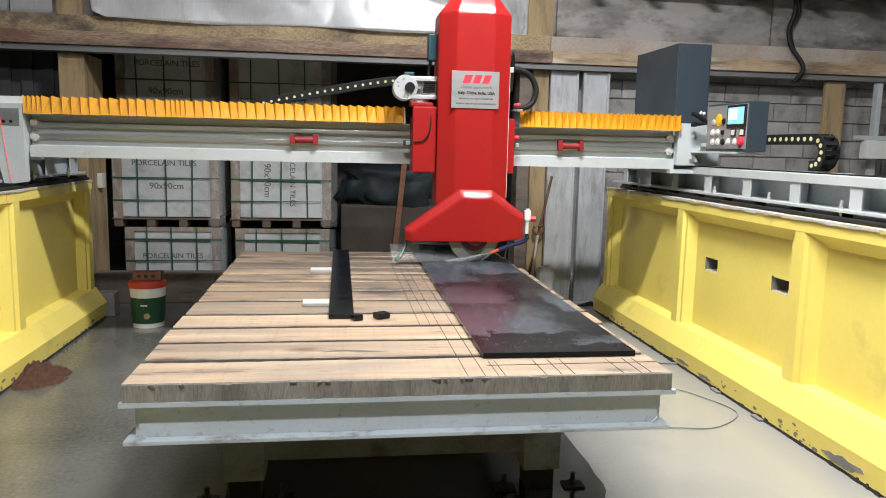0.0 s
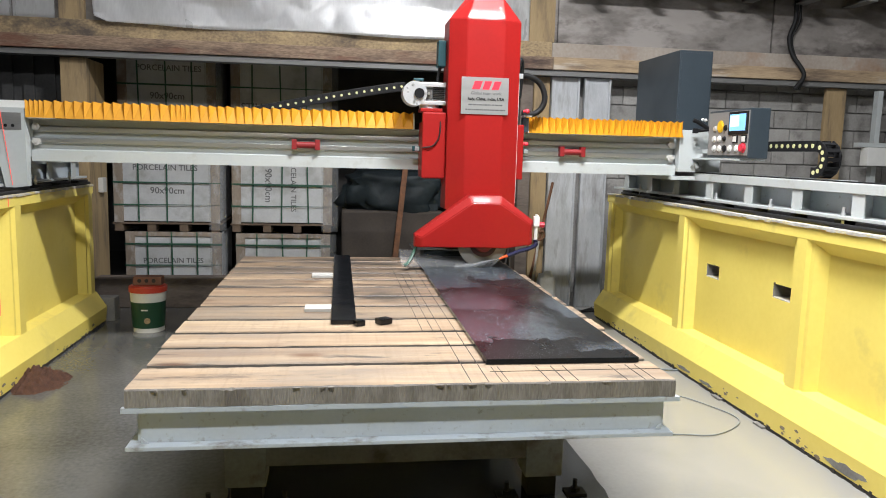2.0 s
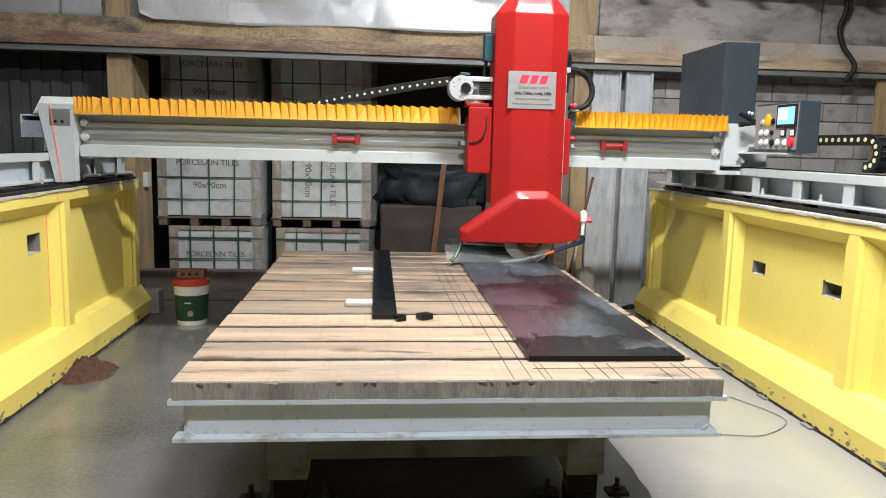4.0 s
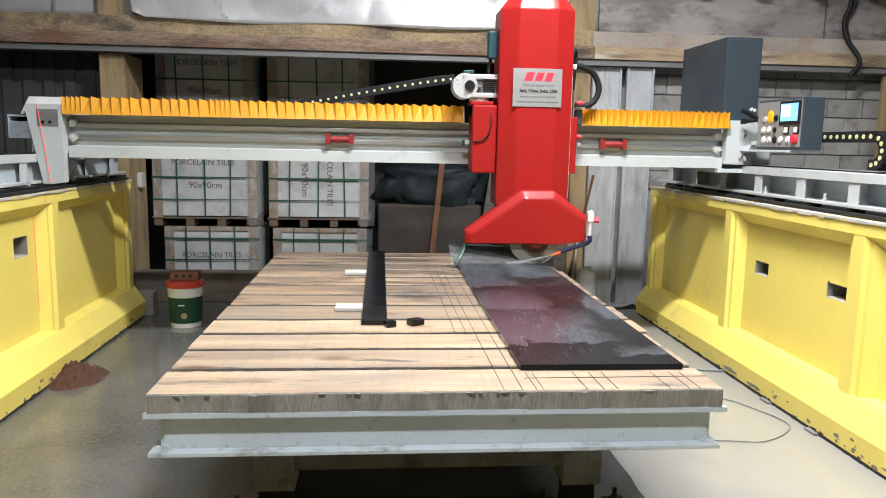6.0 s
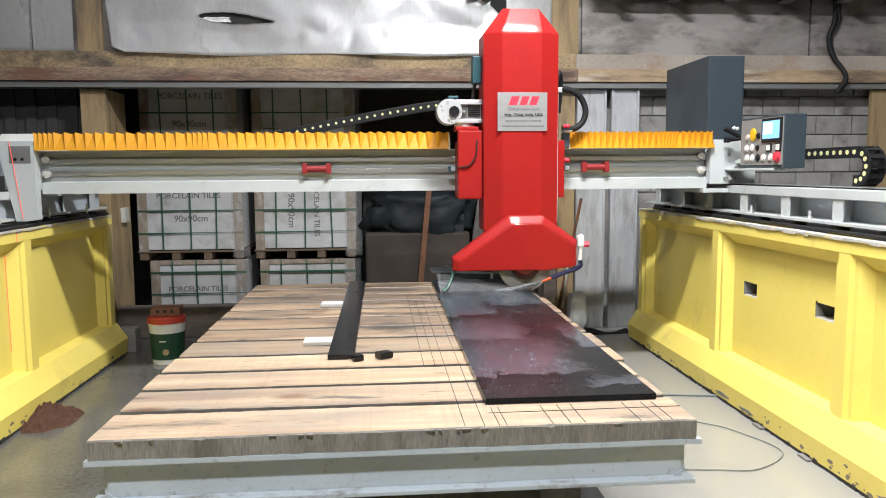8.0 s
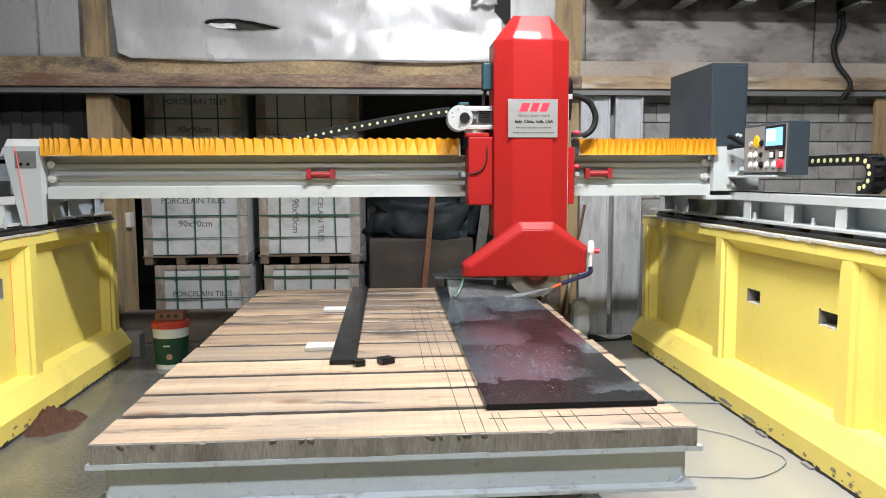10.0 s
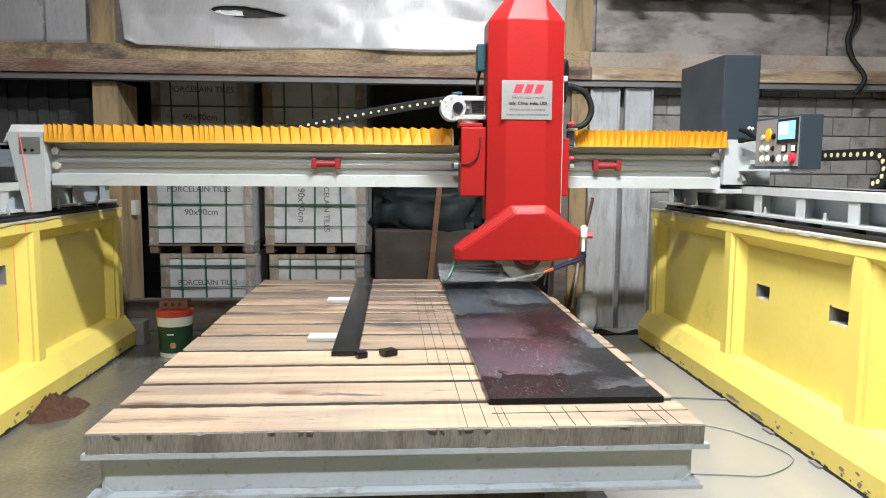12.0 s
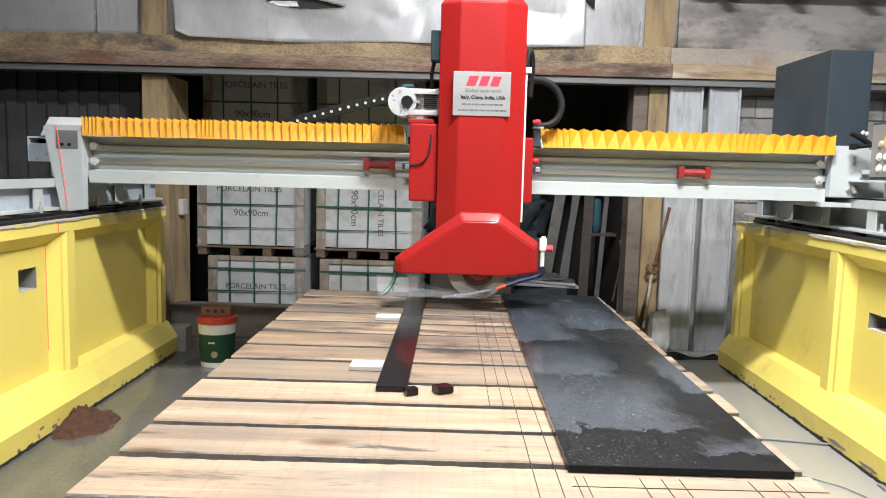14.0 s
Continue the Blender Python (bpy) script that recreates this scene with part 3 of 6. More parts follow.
def curve_pts(ctrl, n=24):
    """A smooth line through control points."""
    c = [Vector(p) for p in ctrl]
    c = [2 * c[0] - c[1]] + c + [2 * c[-1] - c[-2]]
    out = []
    for i in range(1, len(c) - 2):
        for k in range(n):
            t = k / n
            out.append(0.5 * (2 * c[i] + (c[i + 1] - c[i - 1]) * t + (2 * c[i - 1] - 5 * c[i] + 4 * c[i + 1] - c[i + 2]) * t * t + (3 * c[i] - c[i - 1] - 3 * c[i + 1] + c[i + 2]) * t ** 3))
    return out + [c[-2]]


def B():
    return bmesh.new()


def mesh_of(name, bm, material, smooth=False):
    me = bpy.data.meshes.new(name)
    bm.to_mesh(me)
    bm.free()
    me.materials.append(material)
    if smooth:
        me.polygons.foreach_set("use_smooth", [True] * len(me.polygons))
    return me


def attach(ob, parent):
    """A child that keeps the world's coordinates."""
    ob.parent = parent
    if parent.data is None:
        ob.matrix_parent_inverse = Matrix.Translation(-parent.location)


def part(name, bm, material, parent, label="", smooth=False):
    ob = new(name, mesh_of(name, bm, material, smooth))
    attach(ob, parent)
    return tagged(ob, label)


def thing(name, label, category, group="", at=(0, 0, 0)):
    ob = new(name)
    ob.location = at
    return tagged(ob, label, category, group)


def solid(name, bm, material, label, category, group="", kind="", smooth=False):
    return tagged(new(name, mesh_of(name, bm, material, smooth)), label, category, group, kind)


def box(x0, x1, y0, y1, z0, z1, bevel=0.0):
    return bx(B(), x0, x1, y0, y1, z0, z1, bevel)


def letters(words, size, material, parent, m, name="lettering", depth=0.0008, bold=0.012):
    cu = bpy.data.curves.new(name, "FONT")
    cu.body, cu.size, cu.align_x, cu.align_y, cu.extrude = words, size, "CENTER", "CENTER", depth
    cu.resolution_u = 3
    cu.offset = size * bold
    tmp = bpy.data.objects.new("tmp", cu)
    me = bpy.data.meshes.new_from_object(tmp)
    bpy.data.objects.remove(tmp)
    me.materials.clear()
    me.materials.append(material)
    ob = new(name, me)
    attach(ob, parent)
    ob.matrix_basis = m
    return ob

# ---- the hall ----
def plane_wall(name, bm, material, label):
    return solid(name, bm, material, label, "wall", kind="structure")


solid("floor", box(-9, 9, -6, 12, FLOOR - 0.2, FLOOR), M["concrete"], "wet grey polished concrete workshop floor", "floor", kind="structure")
# unseen outer walls and ceiling, added; dark plaster keeps bounced light low
plane_wall("wall_west", box(-9.2, -9, -6, 12, FLOOR, 6), M["plaster"], "unseen dark plaster wall added to close the hall")
plane_wall("wall_east", box(9, 9.2, -6, 12, FLOOR, 6), M["plaster"], "unseen dark plaster wall added to close the hall")
plane_wall("wall_south", box(-9, 9, -6.2, -6, FLOOR, 6), M["plaster"], "unseen dark plaster wall added to close the hall")
plane_wall("wall_far", box(-9, 9, 11.8, 12, FLOOR, 6), M["plaster"], "dim plastered wall behind the stacked crates")
solid("ceiling", box(-9, 9, -6, 12, 6.0, 6.2), M["plaster"], "unseen dark ceiling added to close the hall", "ceiling", kind="structure")
# wall above the openings, with its ledge and beam
WY = 7.62
plane_wall("wall_north", box(-9, 9, WY + 0.03, WY + 0.25, 2.50, 6.0), M["board"], "stained grey board wall above the storage bays")
beam = thing("beam", "weathered timber beam with a steel angle under it", "beam", at=(0, WY, 2.45))
tagged(beam, kind="structure")
part("timber", box(-9, 1.90, WY - 0.14, WY + 0.02, 2.463, 2.589, 0.006), M["timber"], beam, "brown weathered timber")
part("timber", box(1.905, 9, WY - 0.135, WY + 0.02, 2.463, 2.592, 0.006), M["timber_east"], beam, "yellowed timber")
part("ledge", box(-9, 1.90, WY - 0.06, WY + 0.025, 2.593, 2.75, 0.004), M["ochre"], beam)
part("ledge", box(1.905, 9, WY - 0.055, WY + 0.025, 2.595, 2.745, 0.004), M["ledge_east"], beam, "dusty grey ledge")
part("angle", box(-9, 9, WY - 0.11, WY + 0.05, 2.405, 2.460), M["angle"], beam, "grey steel angle under the timber")
# posts
for x0, x1, y0, z1 in ((-2.94, -2.705, WY - 0.02, 2.40), (1.745, 1.915, WY + 0.0, 2.40), (5.05, 5.29, WY - 0.06, 2.40)):
    solid("post", box(x0, x1, y0, y0 + (0.55 if x0 < 0 else 0.05 if x0 > 4 else 0.24), FLOOR, z1, 0.006), M["timber_up"], "worn timber post between floor and beam", "post", "posts of the back wall", "structure")
for x0, x1 in ((-2.93, -2.70), (1.66, 1.93)):
    solid("upper_post", box(x0, x1, WY - 0.03, WY + 0.028, 2.752, 5.9, 0.004), M["timber_up"], "yellowed timber post above the beam", "post", "posts of the back wall", "structure")
solid("post", box(1.61, 1.742, WY + 0.03, WY + 0.26, FLOOR, 2.40, 0.006), M["kerbwood"], "dull grey-brown timber post beside a yellowed one", "post", "posts of the back wall", "structure")
# dark cladding to the west of the first post
bm = B()
x = -7.0
while x < -2.97:
    bx(bm, x, x + 0.10, WY + 0.30, WY + 0.34, FLOOR, 2.5)
    bx(bm, x + 0.10, x + 0.20, WY + 0.33, WY + 0.37, FLOOR, 2.5)
    x += 0.2
plane_wall("wall_cladding", bm, M["corr"], "dark ribbed metal cladding below the beam")
solid("wall_socket", box(-2.704, -2.655, 7.84, 7.96, 1.09, 1.24, 0.006), M["tile"], "small white electric socket on the post", "socket")


def dented(x0, x1, z0, z1, y, depth, seed, cut=None, curl=0.0, nx=40, nz=24):
    """A thin metal sheet with soft dents, rolled-out lower corners and, if given, a torn slot."""
    bm = B()
    grid = {}
    for i in range(nx + 1):
        for k in range(nz + 1):
            u, v = i / nx, k / nz
            xx, zz = x0 + (x1 - x0) * u, z0 + (z1 - z0) * v
            d = depth * noise.noise(Vector((xx * 1.3 + seed, zz * 1.7, seed))) + 0.35 * depth * noise.noise(Vector((xx * 4 + seed, zz * 5, 3)))
            low = max(0.0, 1 - v * 5)
            d += curl * low * (0.5 + 0.5 * math.sin(u * 9 + seed))
            edge = max(0.0, 1 - u * 16) * max(0.0, 1 - v * 1.2)
            grid[i, k] = bm.verts.new((xx + 0.10 * edge * (1 if curl else 0), y - 0.025 - abs(d), zz + (0.012 * math.sin(u * 13 + seed) if k == 0 else 0) + (0.05 * edge if curl else 0)))
    for i in range(nx):
        for k in range(nz):
            cx, cz = x0 + (x1 - x0) * (i + 0.5) / nx, z0 + (z1 - z0) * (k + 0.5) / nz
            if cut and cut(cx, cz):
                continue
            bm.faces.new((grid[i, k], grid[i + 1, k], grid[i + 1, k + 1], grid[i, k + 1]))
    bmesh.ops.solidify(bm, geom=bm.faces[:], thickness=0.003)
    return bm


def torn_sheet(x0, x1, z0, z1, y, depth, seed, curl, a, b, mid, nx=150, nz=60):
    """A dented sheet whose rows part round a lens-shaped slot between a and b; the lower lip curls out."""
    bm = B()
    grid = {}
    kc = int(nz * (mid - z0) / (z1 - z0))
    for i in range(nx + 1):
        u = i / nx
        xx = x0 + (x1 - x0) * u
        w = min(1.0, max(0.0, (xx - a) / (b - a)))
        open_by = (0.052 * max(0.0, math.sin(math.pi * w ** 0.75)) ** 0.8 + 0.006 * noise.noise(Vector((xx * 14, 1, 2)))) if 0 < w < 1 else 0.0
        for k in range(nz + 1):
            r = k - kc - 0.5
            zz = mid + (z1 - mid) * (r - 0.5) / (nz - kc - 1) + 0.002 if r > 0 else mid - (mid - z0) * (-r - 0.5) / kc - 0.002
            near = max(0.0, 1 - abs(zz - mid) / 0.22)
            zz += near * (-0.05 * (w - 0.5)) + math.copysign(near * max(0.0, open_by), r)
            v = (zz - z0) / (z1 - z0)
            d = depth * noise.noise(Vector((xx * 1.3 + seed, zz * 1.7, seed))) + 0.3 * depth * noise.noise(Vector((xx * 4 + seed, zz * 5, 3)))
            low = max(0.0, 1 - v * 5)
            d = abs(d) + curl * low * (0.5 + 0.5 * math.sin(u * 9 + seed))
            if r < 0:
                d += 0.035 * max(0.0, open_by) / 0.05 * max(0.0, 1 - abs(zz - mid) / 0.12) * (1 + 0.5 * noise.noise(Vector((xx * 20, 5, 5))))
            edge = max(0.0, 1 - u * 16) * max(0.0, 1 - v * 1.2)
            grid[i, k] = bm.verts.new((xx + 0.12 * edge * max(0.0, 1 - v) ** 0.5, y - 0.025 - d, zz + (0.012 * math.sin(u * 13 + seed) if k == 0 else 0) + 0.05 * edge * (k < 3)))
    for i in range(nx):
        xm = x0 + (x1 - x0) * (i + 0.5) / nx
        for k in range(nz):
            if k == kc and a < xm < b:
                continue
            bm.faces.new((grid[i, k], grid[i + 1, k], grid[i + 1, k + 1], grid[i, k + 1]))
    bmesh.ops.solidify(bm, geom=bm.faces[:], thickness=0.003)
    return bm


def metal_sheet(bm, label):
    solid("metal_sheet", bm, M["sheet"], label, "metal sheet", "sheets nailed above the beam", smooth=True)


metal_sheet(dented(-4.6, -3.34, 2.735, 4.2, WY, 0.02, 1), "dull grey zinc sheet nailed above the beam")
metal_sheet(dented(-3.335, -2.96, 2.735, 4.2, WY - 0.004, 0.02, 4), "dull grey zinc sheet nailed above the beam")
metal_sheet(torn_sheet(-2.70, 1.12, 2.72, 4.2, WY - 0.035, 0.028, 7, 0.05, -1.78, -1.08, 3.055), "large dented bright zinc sheet with a torn slot")
metal_sheet(dented(1.06, 1.655, 2.70, 4.2, WY - 0.01, 0.015, 12), "small bright zinc sheet with screw holes")
# near-black sheet stands in for the shade inside the torn slot
solid("torn_backing", box(-1.82, -1.04, WY - 0.028, WY - 0.022, 2.98, 3.16), M["dark"], "near-black sheet painted as the shade inside the torn slot", "gap", kind="structure")
part_board = thing("cement_board", "stained grey cement board above the beam", "board", at=(3, WY, 2.7))
part("panel", box(1.97, 4.36, WY - 0.015, WY + 0.025, 2.725, 3.42, 0.003), M["board"], part_board)
part("panel", box(4.38, 6.8, WY - 0.012, WY + 0.025, 2.725, 3.42, 0.003), M["board"], part_board)
# folded sheet flap and black bracket near the mast
solid("sheet_flap", dented(0.78, 1.05, 3.26, 3.60, WY - 0.10, 0.04, 21, None, 0.03, 14, 12), M["sheet"], "folded loose flap of zinc sheet", "metal sheet", smooth=True)
bm = B()
prism(bm, [(1.03, 3.22), (1.19, 3.06), (1.19, 3.6), (1.10, 3.6)], "y", WY - 0.085, WY - 0.06)
solid("black_gusset", bm, M["black"], "black steel gusset behind the flap", "bracket")
# shelf on brackets above the board
shelf = thing("wall_shelf", "long grey steel shelf edge on dark tee brackets", "shelf", at=(4, WY, 3.4))
part("edge_rail", box(1.98, 7.5, WY - 0.48, WY - 0.40, 3.36, 3.42, 0.004), M["zinc"], shelf)
part("deck", box(1.98, 7.5, WY - 0.40, WY + 0.02, 3.39, 3.415), M["dark"], shelf)
for x in (2.30, 2.88, 3.47, 4.05, 4.64, 5.22):
    bm = bx(B(), x - 0.008, x + 0.008, WY - 0.42, WY - 0.02, 3.28, 3.385)
    bx(bm, x - 0.06, x + 0.06, WY - 0.43, WY - 0.02, 3.265, 3.28)
    part("bracket", bm, M["angle"], shelf, "plain grey tee section bracket")
# hanging black cables on the board
for k, off in enumerate((0, 0.05)):
    solid("cable", tube(B(), curve_pts([(4.60 + off, WY - 0.06, 3.36), (4.595 + off, WY - 0.07, 3.1), (4.55 + 0.6 * off, WY - 0.06, 2.92), (4.58 + 0.5 * off, WY - 0.09, 2.74), (4.67, WY - 0.19, 2.52), (4.60 + off, WY - 0.16, 2.36)]), 0.024 if k == 0 else 0.012), M["rubber"], "thick black cable hanging over the beam", "cable", "hanging cables", smooth=True)
solid("cable", tube(B(), curve_pts([(3.52, WY + 0.08, 2.40), (3.50, WY + 0.07, 2.25), (3.40, WY + 0.06, 2.1), (3.42, WY + 0.06, 1.6)]), 0.018), M["rubber"], "black cable against the block wall", "cable", "hanging cables", smooth=True)
# zinc planks standing beside the post
for x0, x1, y in ((1.925, 2.225, WY - 0.03), (2.275, 2.56, WY - 0.05)):
    bm = bx(B(), x0, x1, y, y + 0.03, FLOOR, 2.40, 0.004)
    bx(bm, x0, x0 + 0.02, y - 0.02, y, FLOOR, 2.40)
    bx(bm, x1 - 0.02, x1, y - 0.02, y, FLOOR, 2.40)
    solid("scaffold_plank", bm, M["zinc"], "upright galvanised steel plank against the wall", "plank", "steel planks")
plane_wall("wall_blocks", box(1.9, 9, WY + 0.17, WY + 0.4, FLOOR, 2.5), M["mortar"], "grey concrete block wall below the beam")


# ---- crates behind the openings ----
def crate(x0, x1, z0, z1, y, lines, label, sideways=False):
    c = thing("tile_crate", label, "crate", "stacked tile crates", at=((x0 + x1) / 2, y + 0.45, z0))
    h = z1 - z0
    part("carton", box(x0 + 0.03, x1 - 0.03, y + 0.02, y + 0.9, z0 + 0.11, z1 - 0.02, 0.01), M["carton"], c, "white printed carton")
    for xx in (x0 + 0.02, x1 - 0.12):
        part("corner_board", box(xx, xx + 0.10, y, y + 0.02, z0 + 0.09, z1, 0.003), M["pine"], c)
    part("top_board", box(x0 + 0.12, x1 - 0.12, y + 0.001, y + 0.02, z1 - 0.05, z1, 0.003), M["pine"], c)
    part("pallet_deck", box(x0, x1, y, y + 0.92, z0 + 0.08, z0 + 0.10, 0.003), M["pallet"], c)
    for k in range(4):
        xx = x0 + 0.02 + k * (x1 - x0 - 0.14) / 3
        part("skid", box(xx, xx + 0.09, y + 0.01, y + 0.9, z0, z0 + 0.08, 0.004), M["pallet"], c)
    for k in (0.22, 0.48, 0.73):
        xx = x0 + (x1 - x0) * k
        a, b = random.uniform(-0.02, 0.02), random.uniform(-0.02, 0.02)
        bm = prism(B(), [(xx + a, z0 + 0.1), (xx + a + 0.016, z0 + 0.1), (xx + b + 0.016, z1), (xx + b, z1)], "y", y - 0.004, y + 0.001)
        part("strap", bm, M["strap"], c)
    n = 2 if h < 0.8 else 3
    for k in range(n):
        zz = z0 + 0.10 + (h - 0.1) * ((k + 0.75) / (n + 0.35))
        part("strap", prism(B(), [(x0 + 0.01, zz), (x1 - 0.01, zz + random.uniform(-0.02, 0.02)), (x1 - 0.01, zz + 0.018), (x0 + 0.01, zz + 0.018)], "y", y - 0.007, y - 0.003), M["strap"], c)
    bm = B()
    nx, nz = 10, 8
    g = {}
    for i in range(nx + 1):
        for k in range(nz + 1):
            g[i, k] = bm.verts.new((x1 - 0.14 + 0.19 * i / nx, y - 0.012 - 0.02 * abs(noise.noise(Vector((i * 0.5, k * 0.45, x0 * 7)))), z0 + 0.02 + (h - 0.02) * k / nz))
    for i in range(nx):
        for k in range(nz):
            bm.faces.new((g[i, k], g[i + 1, k], g[i + 1, k + 1], g[i, k + 1]))
    part("film", bm, M["wrap"], c, "loose clear stretch film", True)
    for words, size, px, pz in lines:
        m = pose(px, y + 0.0185, pz, 90, 90 if sideways else 0, 0)
        letters(words, size, M["ink"], c, m)
    return c


CY = 8.5
crate(-2.66, -1.58, FLOOR, 0.62, CY, [("PORCELAIN TILES", 0.083, -2.13, 0.29)], "wrapped crate of porcelain tiles, white carton with green straps")
crate(-1.46, -0.36, FLOOR, 0.61, CY, [("PORCELAIN TILES", 0.083, -0.93, 0.17)], "wrapped crate of porcelain tiles, white carton with green straps")
crate(-2.77, -1.59, 0.625, 1.56, CY, [("PORCELAIN TILES", 0.088, -2.20, 1.335), ("90x90cm", 0.10, -2.18, 1.08)], "wrapped crate of porcelain tiles, white carton with green straps")
crate(-1.50, -0.34, 0.625, 1.56, CY, [("PORCELAIN TILES", 0.085, -0.80, 1.20), ("90x90cm", 0.105, -1.08, 1.16)], "wrapped tile crate with its print standing upright", True)
crate(-2.70, -1.62, 1.565, 2.75, CY, [("PORCELAIN TILES", 0.088, -2.14, 2.42), ("90x90cm", 0.10, -2.16, 2.12)], "wrapped crate of porcelain tiles on top of the stack")
crate(-1.50, -0.35, 1.565, 2.75, CY, [("STILL", 0.115, -1.24, 2.03), ("TILES", 0.115, -0.8, 2.03)], "wrapped tile crate on top of the stack")
solid("kerb", box(-2.70, 1.60, 7.58, 7.80, FLOOR, 0.25, 0.012), M["kerbwood"], "low dim brown timber kerb before the crates", "kerb", kind="structure")
solid("stone_block", box(-2.50, -2.33, 6.98, 7.14, FLOOR, 0.17, 0.01), M["rough_grey"], "small grey concrete block beside the barrier", "block")
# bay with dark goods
# bay walls in near-black: the bay's deep shade is put into their colour
solid("bay_back", box(-0.3, 1.9, 9.4, 9.5, FLOOR, 2.6), M["dark"], "back of the storage bay, coloured near-black as shade", "wall", kind="structure")
solid("bay_cheek", box(1.66, 1.9, 7.9, 9.4, FLOOR, 2.6), M["dark"], "side of the storage bay, coloured near-black as shade", "wall", kind="structure")


def heap(x0, x1, y0, y1, z0, z1, seed, n=26, rag=0.12):
    bm = B()
    bmesh.ops.create_icosphere(bm, subdivisions=4, radius=1)
    for v in bm.verts:
        d = 1 + rag * noise.noise(v.co * 2.2 + Vector((seed, 0, 0))) + rag * 0.6 * noise.noise(v.co * 6 + Vector((seed, 3, 0)))
        p = Vector([math.copysign(abs(c) ** 0.55, c) for c in v.co]) * d
        v.co = Vector(((x0 + x1) / 2 + p.x * (x1 - x0) / 2, (y0 + y1) / 2 + p.y * (y1 - y0) / 2, max(z0, (z0 + z1) / 2 + p.z * (z1 - z0) / 2)))
    return bm


# dark red backing, added to darken the tear
solid("backing_board", box(-1.86, -0.98, WY + 0.006, WY + 0.022, 2.95, 3.16), M["maroon"], "dark red backing that darkens the tear in the sheet", "board")
solid("torn_flap", heap(-1.76, -1.50, WY - 0.045, WY - 0.012, 3.03, 3.075, 11, rag=0.5), M["sheet"], "bright crumpled metal flap inside the tear", "metal flap")
solid("crumpled_tarpaulin", heap(-0.22, 0.95, 8.2, 9.0, 0.82, 1.36, 3, rag=0.3), M["tarp"], "crumpled dark blue tarpaulin over stacked goods", "tarpaulin", smooth=True)
solid("covered_pallet", box(-0.25, 0.9, 8.2, 9.1, FLOOR, 0.92, 0.03), M["dim_board"], "dim brown boxed pallet under the tarpaulin", "pallet")
solid("leaning_batten", bx(B(), -0.03, 0.03, -0.012, 0.012, 0, 1.75, 0.003, pose(0.30, 8.05, FLOOR, -6, 6, 0)), M["rust"], "thin brown wooden batten leaning in the bay", "batten")
for x, lean, w, mm in ((0.97, 9, 0.11, "iron"), (1.14, 9, 0.07, "corr"), (1.20, 6, 0.06, "corr"), (1.42, 3, 0.10, "dim_board"), (1.55, 5, 0.05, "iron"), (0.84, 4, 0.10, "tarp")):
    solid("leaning_plate", bx(B(), -w / 2, w / 2, -0.01, 0.01, 0, 2.1, 0.003, pose(x - 0.12, 8.15, FLOOR, -8, lean, 0)), M[mm], "dark narrow offcut leaning in the storage bay", "offcut", "leaning offcuts")
solid("teal_canister", heap(1.41, 1.50, 8.3, 8.4, 0.98, 1.34, 15, rag=0.1), M["teal"], "dim teal plastic canister high in the bay", "canister", smooth=True)
solid("bay_shelf", box(1.30, 1.655, 8.28, 8.46, 0.955, 0.985), M["dim_board"], "narrow dim board shelf in the bay", "shelf")
for (xa, za), (xb, zb) in (((1.60, 0.28), (1.625, 1.05)), ((1.60, 0.95), (1.655, 0.70)), ((1.655, 0.95), (1.56, 0.35))):
    solid("iron_rod", rod(B(), (xa, 7.86, FLOOR if za < 0.5 else za), (xb, 7.885, zb), 0.011, seg=8), M["iron"], "thin grey iron rod propped against the post", "rod", "iron rods by the post")
solid("round_stone", heap(1.50, 1.67, 7.33, 7.48, FLOOR, 0.32, 31, rag=0.2), M["ledge_east"], "rounded dusty stone lump before the post", "stone", smooth=True)


# ---- yellow barrier walls that carry the rails ----
def panel_with_holes(bm, x0, x1, y0, y1, z0, z1, holes):
    ys = sorted({y0, y1, *[h[0] for h in holes], *[h[1] for h in holes]})
    zs = sorted({z0, z1, *[h[2] for h in holes], *[h[3] for h in holes]})
    for a, b in zip(ys, ys[1:]):
        for c, d in zip(zs, zs[1:]):
            if not any(h[0] <= a < h[1] and h[2] <= c < h[3] for h in holes):
                bx(bm, x0, x1, a, b, c, d)


